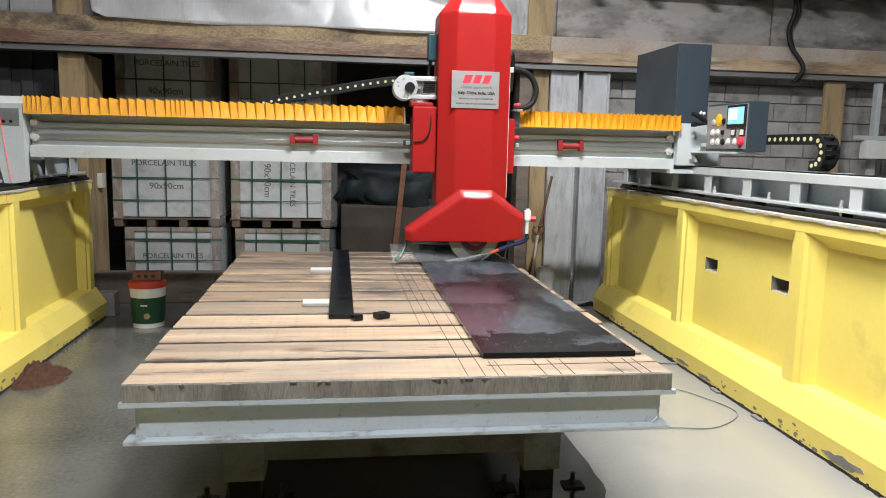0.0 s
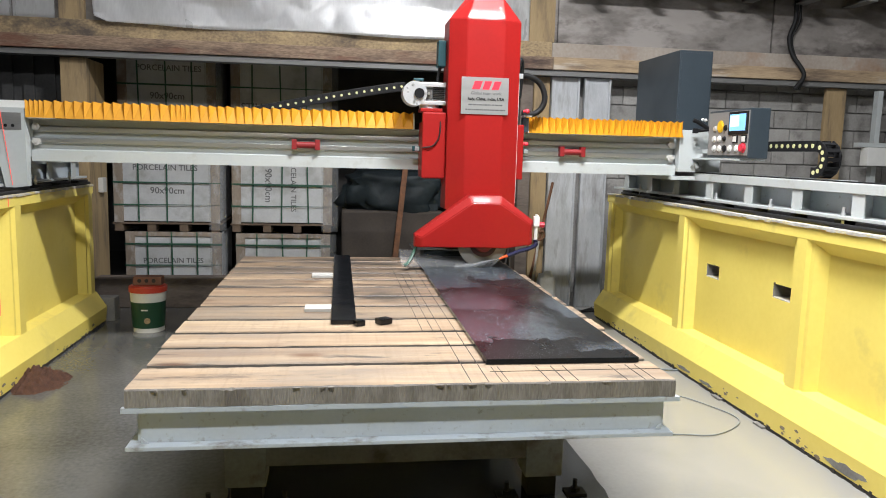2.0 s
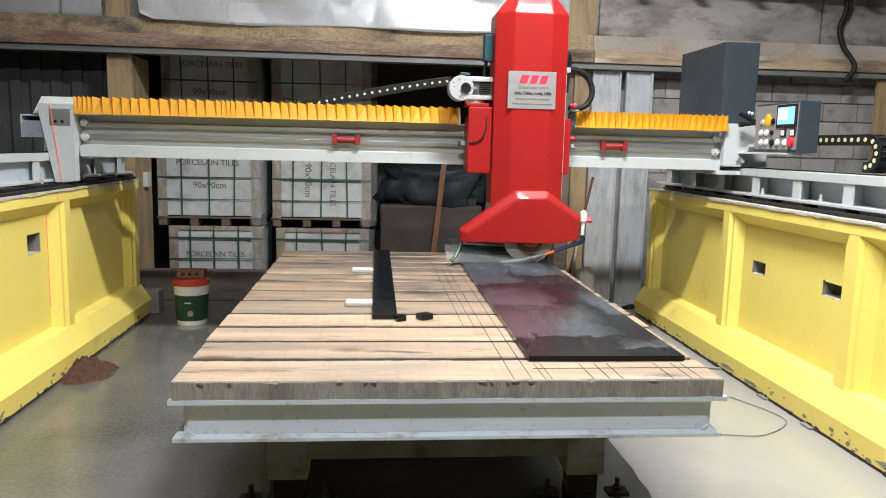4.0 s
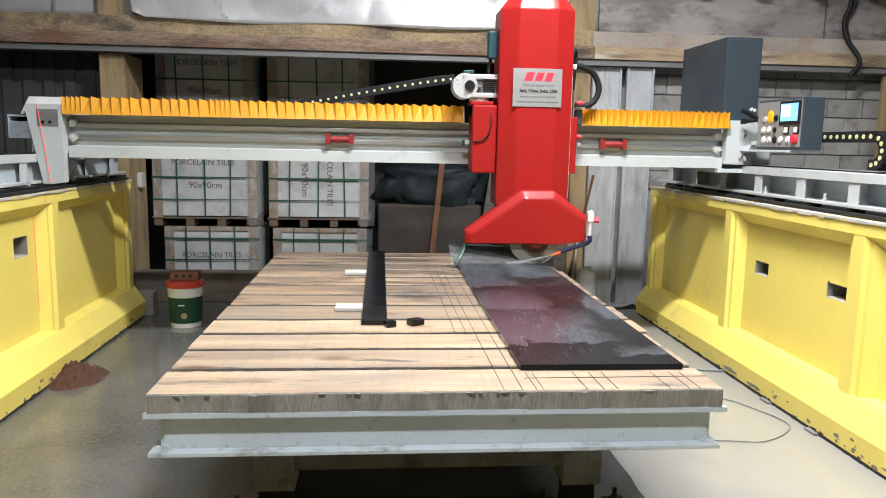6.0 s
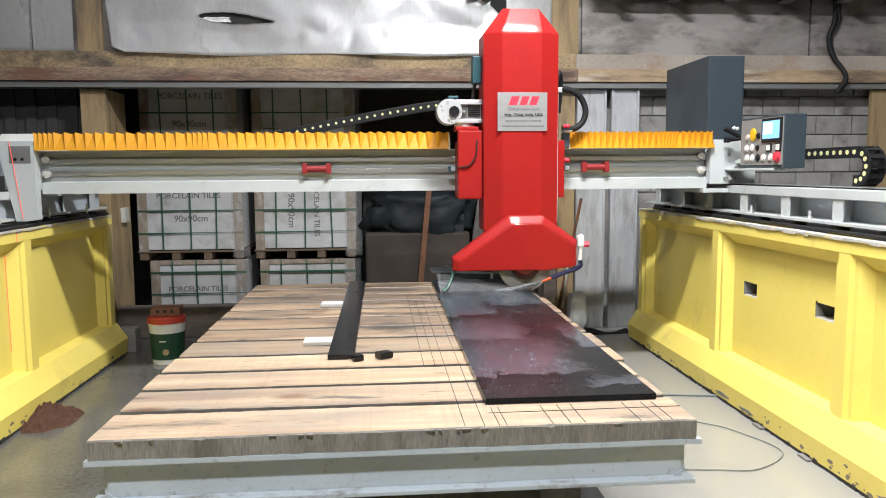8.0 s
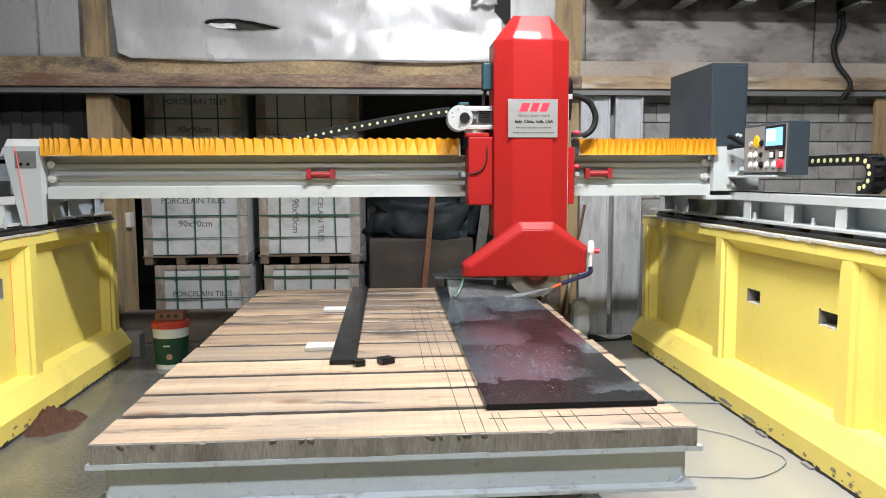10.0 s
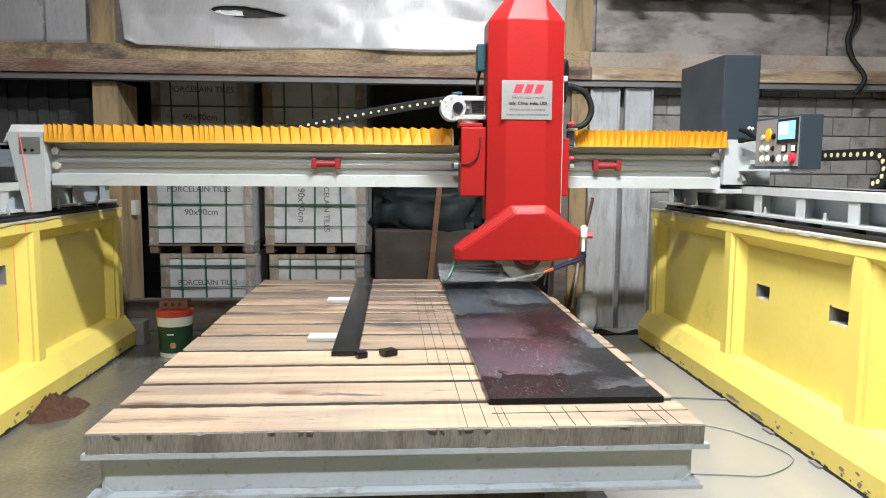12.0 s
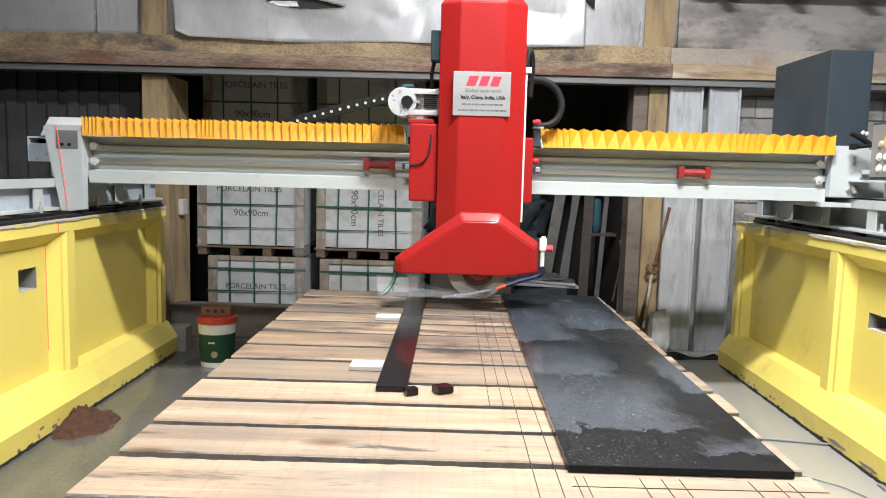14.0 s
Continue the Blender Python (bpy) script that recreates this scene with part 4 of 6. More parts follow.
def barrier(side, holes, label):
    """A cast wall with a sloping toe, recessed panels between ribs and a top band. side: 1 east, -1 west."""
    s = side
    y0, y1, top = -2.5, 7.05 if s > 0 else 6.95, 1.215
    t = thing("barrier_wall", label, "wall", "barrier walls", at=(s * 2.6, 3, FLOOR))
    tagged(t, kind="structure")
    def X(a):
        return s * (a if s > 0 else a + 0.075)
    lo, hi = sorted((X(2.485), X(2.515)))
    bm = B()
    panel_with_holes(bm, lo, hi, y0, y1, 0.20, top - 0.10, holes)
    part("panel", bm, M["yellow"], t)
    a, b = sorted((X(2.616), X(2.63)))
    part("back_panel", box(a, b, y0, y1 - 0.05, 0.266, top - 0.16), M["bare"], t, "bare concrete seen through the holes")
    part("top_band", prism(B(), [(X(2.40), top - 0.075), (X(2.40), top), (s * 2.85, top), (s * 2.85, top - 0.155), (X(2.486), top - 0.155)], "y", y0, y1), M["yellow"], t)
    part("toe", prism(B(), [(X(2.325), FLOOR + 0.02), (X(2.312), 0.10), (X(2.40), 0.235), (X(2.50), 0.262), (s * 2.85, 0.265), (s * 2.85, FLOOR + 0.02)], "y", y0, y1), M["yellow"], t)
    for ya, yb, za, zb in holes:
        a, b = sorted((X(2.4875), X(2.615)))
        # pale sill, darker cheek: the light in the hole is put into the tones
        part("hole_sill", box(a, b, ya + 0.001, yb - 0.001, za + 0.0005, za + 0.006), M["bare"], t, "bare concrete sill of a square hole, toned pale as lit")
        part("hole_jamb", box(a, b, yb - 0.008, yb - 0.001, za + 0.0065, zb - 0.001), M["rough_grey"], t, "bare concrete cheek of a square hole, toned darker as shaded")
        for q in range(2):
            r, yc = random.uniform(0.004, 0.010), random.uniform(ya, yb)
            a, b = sorted((X(2.4835), X(2.50)))
            part("chip", prism(B(), [(yc + r * random.uniform(0.6, 1.5) * math.cos(j * 1.047), zb + r * random.uniform(0.5, 1.2) * math.sin(j * 1.047)) for j in range(6)], "x", a, b), M["chip"], t)
    # ragged near-black strip paints the shade of the gap under the toe
    bm = B()
    yy = y0
    while yy < y1 - 0.05:
        w = random.uniform(0.012, 0.045)
        d = random.uniform(0.0, 0.01)
        a, b = sorted((X(2.33 - d), X(2.40)))
        bx(bm, a, b, yy, min(y1, yy + w), FLOOR, FLOOR + random.uniform(0.016, 0.034))
        yy += w
    part("broken_foot", bm, M["dark"], t, "ragged near-black strip painted as the shaded gap under the toe")
    for c in ((-2.25, -0.70, 0.82, 2.35, 3.885, 5.415, 6.98) if s > 0 else (-2.26, -0.74, 0.79, 2.32, 3.85, 5.38, 6.87)):
        w = 0.075
        lo_y, hi_y = c - w, min(y1 - 0.003, c + w)
        out = 0.0 if hi_y > y1 - 0.05 else 0.075
        bm = prism(B(), [(X(2.402), lo_y), (X(2.402), hi_y), (X(2.488), hi_y + out), (X(2.53), hi_y + out), (X(2.53), lo_y - 0.075), (X(2.488), lo_y - 0.075)], "z", 0.215, top - 0.074)
        bmesh.ops.bevel(bm, geom=[e for e in bm.edges if abs(e.verts[0].co.z - e.verts[1].co.z) > 0.5 and abs(abs(e.verts[0].co.x) - abs(X(2.402))) < 0.001], offset=0.028, segments=4, affect="EDGES")
        part("rib", bm, M["yellow"], t)
    bm = B()
    yy = y0 + 0.1
    while yy < y1 - 0.3:
        w = random.uniform(0.08, 0.5)
        a, b = sorted((X(2.396), X(2.50)))
        bx(bm, a, b, yy, yy + w, top - random.uniform(0.002, 0.02), top + 0.003)
        yy += w + random.uniform(0.05, 0.5)
    part("worn_edge", bm, M["bare"], t, "paint worn off the top edge")
    bm = B()
    yy = y0
    while yy < y1 - 0.02:
        w = min(random.uniform(0.05, 0.16), y1 - yy)
        a, b = sorted((X(2.393 - random.uniform(0, 0.004)), X(2.45)))
        bx(bm, a, b, yy, yy + w, top - random.uniform(0.006, 0.016), top + 0.005 + random.uniform(0, 0.002))
        yy += w
    part("scraped_lip", bm, M["bare"], t, "pale scraped concrete lip along the top")
    for k in range(11):
        mid = random.uniform(1.6, y1 - 0.2)
        for q in range(random.randint(2, 7)):
            yc, zc, r = mid + random.gauss(0, 0.13), random.uniform(-0.026, 0.012) + 0.05 * random.random() ** 5, random.uniform(0.003, 0.010) * random.choice((1, 1, 1.6))
            long = random.uniform(1.0, 2.6)
            ring = [(yc + r * long * random.uniform(0.7, 1.3) * math.cos(0.698 * j), zc + r * random.uniform(0.5, 1.2) * math.sin(0.698 * j)) for j in range(9)]
            face = 2.325 - 0.1 * (zc + 0.03)
            a, b = sorted((X(face - 0.002), X(face + 0.03)))
            part("chip", prism(B(), ring, "x", a, b), M["chip"], t)
    if s > 0:
        for yc, zc, r, long in ((3.27, 0.005, 0.022, 6.0), (3.20, 0.02, 0.018, 6.0), (5.05, 0.0, 0.016, 7.0), (4.72, -0.005, 0.012, 8.0)):
            ring = [(yc + r * long * random.uniform(0.75, 1.2) * math.cos(0.3927 * j), zc + r * random.uniform(0.5, 1.25) * math.sin(0.3927 * j)) for j in range(16)]
            face = 2.325 - 0.1 * (zc + 0.03)
            part("scraped_patch", prism(B(), ring, "x", X(face - 0.0025), X(face + 0.03)), M["rough_grey"], t, "long bare scrape in the paint of the foot")
    return t


HOLES_E = [(4.94, 5.127, 0.703, 0.803), (4.06, 4.261, 0.712, 0.806), (2.93, 3.13, 0.71, 0.81)]
HOLES_W = [(4.94, 5.13, 0.804, 0.940), (4.0, 4.21, 0.81, 0.94)]
barrier(1, HOLES_E, "yellow painted cast barrier wall with two square holes")
barrier(-1, HOLES_W, "yellow painted cast barrier wall with a square hole")


def rail_beam(side):
    s = side
    t = thing("rail_beam", "light grey welded steel rail beam with stiffener plates", "rail", "rail beams", at=(s * 2.7, 3, 1.2))
    def X(a, b):
        return sorted((s * a, s * b))
    y0, y1, k = -2.3, 7.26, 0 if s > 0 else 0.08
    part("top_flange", box(*X(2.56 + k, 2.84), y0, y1, 1.41, 1.468, 0.004), M["grey"], t)
    part("web", box(*X(2.69, 2.705), y0, y1, 1.28, 1.41), M["frame"], t)
    part("bottom_flange", box(*X(2.54 + k, 2.84), y0, y1, 1.262, 1.28, 0.002), M["grey"], t)
    part("guide_rail", box(*X(2.64, 2.72), y0, y1, 1.469, 1.475, 0.004), M["black"], t, "dark guide rail")
    for j in range(-13, 4):
        y = 5.335 + 0.5565 * j
        bm = box(*X(2.569 + k, 2.578 + k), y - 0.05, y + 0.05, 1.2805, 1.4095)
        bx(bm, *X(2.5785 + k, 2.689), y + 0.038, y + 0.049, 1.2805, 1.4095)
        part("stiffener", bm, M["grey"], t)
    y = y0 + 0.32
    while y < y1:
        bm = rod(B(), (s * 2.57, y, 1.216), (s * 2.57, y, 1.33), 0.009, seg=8)
        rod(bm, (s * 2.57, y, 1.281), (s * 2.57, y, 1.297), 0.017, seg=6)
        part("stud_bolt", bm, M["alu"], t)
        y += 0.72
    y = y0 + 0.2
    while y < y1 - 0.2:
        part("packing", box(*X(2.52, 2.79), y, y + 0.25, 1.219, 1.260, 0.004), M["black"], t, "black packing plate")
        y += 0.42
    solid("cable", tube(B(), curve_pts([(s * 2.49, y0, 1.232), (s * 2.50, 1.5, 1.231), (s * 2.485, 3.6, 1.232), (s * 2.50, 5.5, 1.231), (s * 2.49, 6.9, 1.232)]), 0.014), M["rubber"], "black cable lying along the barrier top", "cable", "cables on the barriers", smooth=True)
    return t


rail_beam(1)
rail_beam(-1)
for y in (4.01, 4.53, 2.9):
    solid("packing_shim", bx(B(), 2.295, 2.42, y - 0.05, y + 0.05, FLOOR, FLOOR + 0.014, 0.003), M["rough_grey"], "flat grey concrete shim under the barrier foot", "shim", "shims under the barrier")

# ---- cutting table ----
table = thing("cutting_table", "wooden sleeper cutting table on a grey steel frame", "table", at=(0, 4.1, FLOOR))
T0, T1 = 2.5, 5.705
EDGES = (2.5, 2.773, 3.037, 3.29, 3.55, 3.86, 4.124, 4.409, 4.677, 4.93, 5.176, 5.46, 5.705)
for i, (a, b) in enumerate(zip(EDGES, EDGES[1:])):
    bm = B()
    n = 90 if i else 340
    x0, x1 = -1.0 + random.uniform(-0.004, 0.004), 1.0 + random.uniform(-0.022, 0.012)
    gap = random.uniform(0.018, 0.025) if i < len(EDGES) - 2 else 0
    a += random.uniform(0.020, 0.028) if i else 0
    rows = []
    for k in range(n + 1):
        x = x0 + (x1 - x0) * k / n
        j0 = 0.005 * noise.noise(Vector((x * 4, i, 0))) + 0.005 * noise.noise(Vector((x * 22, i, 1)))
        j1 = 0.005 * noise.noise(Vector((x * 4, i, 9))) + 0.005 * noise.noise(Vector((x * 22, i, 8)))
        sag = 0.0015 * noise.noise(Vector((x * 2, i, 5)))
        chip = max(0.0, noise.noise(Vector((x * 7, i, 2))) - 0.06) * max(0.0, 0.1 + noise.noise(Vector((x * 38, i, 4)))) * 0.022 if i == 0 else 0.0
        rows.append([bm.verts.new(p) for p in ((x, a + j0, 0.684), (x, a + j0, 0.745 + sag - chip * 1.2), (x, a + 0.004 + j0 + chip, 0.75 + sag), (x, b - gap - 0.004 + j1, 0.75 + sag), (x, b - gap + j1, 0.745 + sag), (x, b - gap + j1, 0.684))])
    for r, s in zip(rows, rows[1:]):
        for k in range(6):
            f = bm.faces.new((r[k], s[k], s[(k + 1) % 6], r[(k + 1) % 6]))
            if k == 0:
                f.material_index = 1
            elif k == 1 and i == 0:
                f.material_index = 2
    bm.faces.new(rows[0][::-1]), bm.faces.new(rows[-1])
    bmesh.ops.recalc_face_normals(bm, faces=bm.faces)
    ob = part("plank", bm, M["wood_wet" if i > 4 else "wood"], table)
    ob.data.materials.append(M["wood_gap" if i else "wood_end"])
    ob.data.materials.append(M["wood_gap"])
# notches drawn as small wedges proud of the edge, their shade in the colour
chip_rng = random.Random(17)
for x in (-0.90, -0.80, -0.42, -0.33, -0.30, 0.09, 0.12, 0.18, 0.21, 0.27, 0.44, 0.72):
    w, h, lean = chip_rng.uniform(0.006, 0.018), chip_rng.uniform(0.003, 0.009), chip_rng.uniform(-0.008, 0.008)
    bm = prism(B(), [(x - w, 0.7475), (x + w * 0.7, 0.748), (x + lean + w * 0.3, 0.748 - h), (x + lean - w * 0.2, 0.748 - h * 1.3)], "y", T0 - 0.0065, T0 + 0.006)
    part("torn_edge", bm, M["wood_gap"], table, "small dark wedge drawn as a notch in the front edge")
# near-black bed: the shade in the gaps is put into its colour
part("gap_bed", box(-0.99, 0.99, 2.53, 5.69, 0.668, 0.688), M["dark"], table, "near-black bed that paints the shade in the plank gaps")
bm = prism(B(), [(T0 - 0.004, 0.666), (T0 - 0.004, 0.683), (T0 + 0.02, 0.683), (T0 + 0.02, 0.666)], "x", -1.012, 1.008)
part("edge_angle", bm, M["frame"], table, "grey steel angle under the front plank")
part("deck_plate", box(-1.0, 1.0, 2.53, 5.7, 0.655, 0.667), M["frame"], table)
# welded channel frame
for y0, y1, web in ((2.503, 2.66, 2.535), (5.5, 5.66, 5.58)):
    part("channel_web", box(-0.955, 0.955, web, web + 0.012, 0.546, 0.654), M["frame"], table)
    part("channel_flange", box(-1.0, 0.99, y0 - 0.01, y1, 0.530, 0.545, 0.003), M["flange_paint"], table, "mud-spattered grey flange")
for s in (-1, 1):
    a, b = sorted((s * 0.955, s * 0.97))
    part("side_web", box(a, b, 2.548, 5.579, 0.546, 0.654), M["frame"], table)
    a, b = sorted((s * 0.80, s * 0.985))
    part("side_flange", box(a, b, 2.662, 5.488, 0.530, 0.543), M["frame"], table)
    part("weld_gusset", prism(B(), [(s * 0.953, 0.546), (s * 0.953, 0.568), (s * 0.925, 0.546)], "y", 2.522, 2.530), M["frame"], table)
# beams and legs carry the under-table shade in their paint
part("cross_beam", box(-0.62, 0.78, 3.20, 3.36, 0.15, 0.529, 0.004), M["under_shade"], table, "grey cross beam, coloured dark for the shade under the table")
part("cross_beam", box(-0.62, 0.78, 4.90, 5.06, 0.15, 0.529, 0.004), M["under_shade"], table)
for cx in (-0.687, 0.70):
    for cy in (3.28, 4.98):
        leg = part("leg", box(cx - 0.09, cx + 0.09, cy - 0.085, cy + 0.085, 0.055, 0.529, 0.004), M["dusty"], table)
        part("foot_plate", box(cx - 0.07, cx + 0.07, cy - 0.06, cy + 0.06, FLOOR, 0.053, 0.004), M["black"], leg)
        for dx in (-0.17, 0.17):
            bm = rod(B(), (cx + dx, cy - 0.05, FLOOR), (cx + dx, cy - 0.05, FLOOR + 0.07), 0.012, seg=8)
            rod(bm, (cx + dx, cy - 0.05, FLOOR + 0.012), (cx + dx, cy - 0.05, FLOOR + 0.03), 0.024, seg=6)
            bx(bm, cx + dx - 0.05, cx + dx + 0.05, cy - 0.09, cy - 0.01, FLOOR, FLOOR + 0.012)
            part("levelling_bolt", bm, M["black"], leg)
# saw cuts in the planks, their dark drawn as thin near-black strips on top
def kerf(p, q, w=0.0022):
    p, q = Vector(p), Vector(q)
    d = (q - p).normalized() * 0.5 * w
    e = Vector((-d.y, d.x))
    part("saw_cut", prism(B(), [tuple(p - e), tuple(q - e), tuple(q + e), tuple(p + e)], "z", 0.7488, 0.7522), M["dark"], table)


for x, y0, y1 in ((0.205, 2.51, 5.0), (0.27, 2.51, 5.4), (0.112, 3.3, 5.1), (0.16, 3.3, 4.9)):
    kerf((x, y0), (x - 0.012, y1))
for x in (0.32, 0.345, 0.50, 0.56, 0.61, 0.80, 0.87, 0.91):
    kerf((x, 2.508), (x - 0.004, 2.70), 0.002)
for y in (2.635,):
    kerf((0.30, y), (0.99, y + 0.008), 0.0015)

# ---- stone on the table ----
slab = thing("stone_slab", "wet polished black granite slab on the table", "slab", at=(0.62, 4.2, 0.752))
bm = box(0.303, 0.935, 2.725, 5.62, 0.7525, 0.7735, 0.0015)
part("slab_body", bm, M["slab"], slab)
bm = B()
rng = random.Random(5)
vs, fs = [], []
for k in range(9000):
    x, y, r = rng.uniform(0.315, 0.925), 2.735 + rng.random() ** 1.2 * 2.7, rng.uniform(0.0004, 0.0007) + 0.0012 * rng.random() ** 6
    if noise.noise(Vector((x * 5, y * 3.2, 1.5))) < rng.uniform(-0.12, 0.36):
        continue
    o, q = len(vs), rng.uniform(0.7, 1.6)
    for rr, zz in ((r, 0.7736), (r * 0.55, 0.7736 + r * 0.9)):
        vs += [(x + rr * q * math.cos(j * 1.0472), y + rr * math.sin(j * 1.0472), zz) for j in range(6)]
    fs += [(o + j, o + (j + 1) % 6, o + 6 + (j + 1) % 6, o + 6 + j) for j in range(6)] + [tuple(range(o + 6, o + 12))]
drop_me = bpy.data.meshes.new("drops")
drop_me.from_pydata(vs, [], fs)
bm.from_mesh(drop_me)
drops = part("water_drops", bm, M["spatter"], slab, "scattered water drops on the polish")
tagged(drops, kind="stuff")
solid("stone_strip", box(-0.312, -0.192, 3.425, 5.66, 0.7525, 0.7725, 0.002), M["polish"], "narrow black granite strip lying on the planks", "stone strip")
for x0, x1, y in ((-0.45, -0.314, 3.70), (-0.45, -0.314, 4.72)):
    solid("tile_offcut", box(x0, x1, y, y + 0.11, 0.7525, 0.770, 0.0015), M["tile"], "thin white tile offcut beside the strip", "tile", "white tile offcuts")
for x, y, sx, sy, a in ((-0.178, 3.40, 0.045, 0.04, 25), (-0.06, 3.44, 0.065, 0.055, 30)):
    solid("stone_cube", bx(B(), -sx / 2, sx / 2, -sy / 2, sy / 2, 0.0, 0.026, 0.002, pose(x, y, 0.7525, 0, 0, a)), M["polish"], "small black granite offcut on the planks", "offcut", "black offcuts")
for x, y, z, w, a, tilt in ((0.60, 6.05, 0.787, 0.56, 4, 2), (0.66, 6.07, 0.806, 0.42, -5, 3), (0.70, 6.12, 0.786, 0.30, -8, -2), (0.62, 6.10, 0.826, 0.30, 9, -1)):
    solid("stone_offcut", bx(B(), -w / 2, w / 2, -0.10, 0.10, -0.007, 0.007, 0.002, pose(x, y, z, 4, tilt, a)), M["offcut"], "thin grey stone offcut stacked behind the table", "offcut", "stacked offcuts")
solid("offcut_stand", box(0.42, 0.80, 5.96, 6.24, FLOOR, 0.770, 0.01), M["tarp"], "dark trestle that carries the stone offcuts", "trestle")

# ---- bridge ----
bridge = thing("saw_bridge", "light grey steel bridge beam spanning the two rails", "machine bridge", at=(0, 5.8, 1.43))
BY = 5.6
profile = [(BY, 1.446), (BY, 1.525), (BY + 0.035, 1.535), (BY + 0.035, 1.573), (BY + 0.012, 1.577), (BY + 0.012, 1.612), (BY + 0.05, 1.616),
           (BY + 0.05, 1.655), (BY + 0.02, 1.66), (BY + 0.02, 1.695), (BY + 0.045, 1.70), (BY + 0.045, 1.742), (BY + 0.42, 1.742), (BY + 0.42, 1.446)]
part("beam", prism(B(), profile, "x", -2.455, 2.405), M["grey"], bridge)
part("rear_beam", box(-2.60, 2.60, BY + 0.68, BY + 0.87, 1.478, 1.60, 0.004), M["grey"], bridge, "second girder behind the front beam")
part("linear_rail", box(-2.40, 2.36, BY + 0.0, BY + 0.011, 1.581, 1.608, 0.002), M["steel"], bridge, "bright steel guide strip")
part("linear_rail", box(-2.40, 2.36, BY + 0.006, BY + 0.019, 1.664, 1.69, 0.002), M["steel"], bridge, "bright steel guide strip")
part("bellows_seat", box(-2.455, 2.405, BY - 0.035, BY + 0.10, 1.742, 1.748), M["grey"], bridge)
part("end_block", prism(B(), [(-2.705, 1.80), (-2.685, 1.815), (-2.457, 1.815), (-2.457, 1.27), (-2.60, 1.25)], "y", BY - 0.09, BY - 0.02), M["grey"], bridge)
part("end_box", box(-2.70, -2.457, BY - 0.018, BY + 0.50, 1.477, 1.80, 0.006), M["grey"], bridge)
part("end_cap", prism(B(), [(-2.765, 1.745), (-2.70, 1.868), (-2.47, 1.868), (-2.47, 1.802), (-2.703, 1.802), (-2.735, 1.745)], "y", BY - 0.017, BY + 0.35), M["white"], bridge, "white folded cap on the bridge end")
arm = part("side_arm", box(-2.85, -2.702, BY + 0.0, BY + 0.012, 1.575, 1.695, 0.003), M["frame"], bridge, "open grey channel arm")
part("arm_flange", box(-2.85, -2.702, BY + 0.0, BY + 0.12, 1.728, 1.740), M["frame"], arm)
part("arm_end", box(-2.862, -2.851, BY + 0.0, BY + 0.12, 1.575, 1.740), M["frame"], arm)
# back plate coloured black for the shade inside the open channel
part("arm_back", box(-2.85, -2.702, BY + 0.11, BY + 0.12, 1.575, 1.727), M["black"], arm)
part("end_plate", box(2.407, 2.64, BY - 0.05, BY + 0.02, 1.477, 1.81, 0.005), M["grey"], bridge)
part("end_box", box(2.42, 2.80, BY + 0.022, BY + 0.5, 1.477, 1.79, 0.006), M["grey"], bridge)
part("under_plate", box(2.36, 2.56, BY - 0.04, BY + 0.40, 1.412, 1.444, 0.004), M["grey"], bridge)
for x in (-2.415, 2.352):
    for z in (1.585, 1.69):
        bm = rod(B(), (x, BY - 0.018, z), (x, BY + 0.03, z), 0.026, seg=20)
        rod(bm, (x, BY - 0.024, z), (x, BY - 0.017, z), 0.012, seg=6)
        part("bolt_boss", bm, M["tile"], bridge, "cream bolt boss")
# buffers take a darker red, the shade they stand in put into the colour
for x in (-0.527, 1.53):
    bm = rod(B(), (x - 0.075, BY - 0.02, 1.61), (x + 0.075, BY - 0.02, 1.61), 0.024, seg=14)
    for e in (-0.085, 0.085):
        bx(bm, x + e - 0.018, x + e + 0.018, BY - 0.045, BY + 0.012, 1.575, 1.652, 0.004)
    part("stop_buffer", bm, M["maroon"], bridge, "red stop buffer")
part("screw_plate", box(-2.622, -2.480, BY - 0.0925, BY - 0.0905, 1.662, 1.780), M["angle"], bridge, "dull steel plate with two screws")
for x in (-2.582, -2.535):
    part("screw_hole", rod(B(), (x, BY - 0.0955, 1.69), (x, BY - 0.0915, 1.69), 0.011), M["black"], bridge)
for x, z in ((2.55, 1.70), (2.52, 1.52), (2.61, 1.52), (2.60, 1.60)):
    part("cap_screw", rod(B(), (x, BY - 0.062, z), (x, BY - 0.048, z), 0.012, seg=10), M["steel"], bridge)
bm = rod(B(), (2.55, BY - 0.10, 1.50), (2.55, BY - 0.06, 1.545), 0.02)
part("grease_fitting", bm, M["angle"], bridge)

# control cabinet and panel
cab = thing("control_cabinet", "tall slate blue electric cabinet on the bridge end", "cabinet", at=(2.75, 6.5, 1.79))
part("case", box(2.63, 2.935, 6.12, 7.02, 1.792, 2.515, 0.006), M["blue"], cab)
part("door", box(2.645, 2.92, 6.112, 6.119, 1.81, 2.495, 0.003), M["blue"], cab)
pan = thing("operator_console", "slate blue operator box with lit screen and push buttons", "control panel", at=(2.61, 5.08, 1.59))
part("housing", box(2.545, 2.69, 4.775, 5.36, 1.595, 1.945, 0.006), M["blue"], pan)
part("facia", box(2.539, 2.546, 4.79, 5.345, 1.615, 1.93), M["facia"], pan, "grey facia with rows of buttons")
scr = part("screen_bezel", box(2.532, 2.54, 4.793, 5.05, 1.765, 1.926, 0.003), M["black"], pan)
part("screen", box(2.530, 2.533, 4.82, 5.032, 1.79, 1.908), M["screen"], scr, "lit light blue touch screen")
part("screen_menu", box(2.5285, 2.5305, 4.905, 5.022, 1.82, 1.898), M["screen2"], scr)
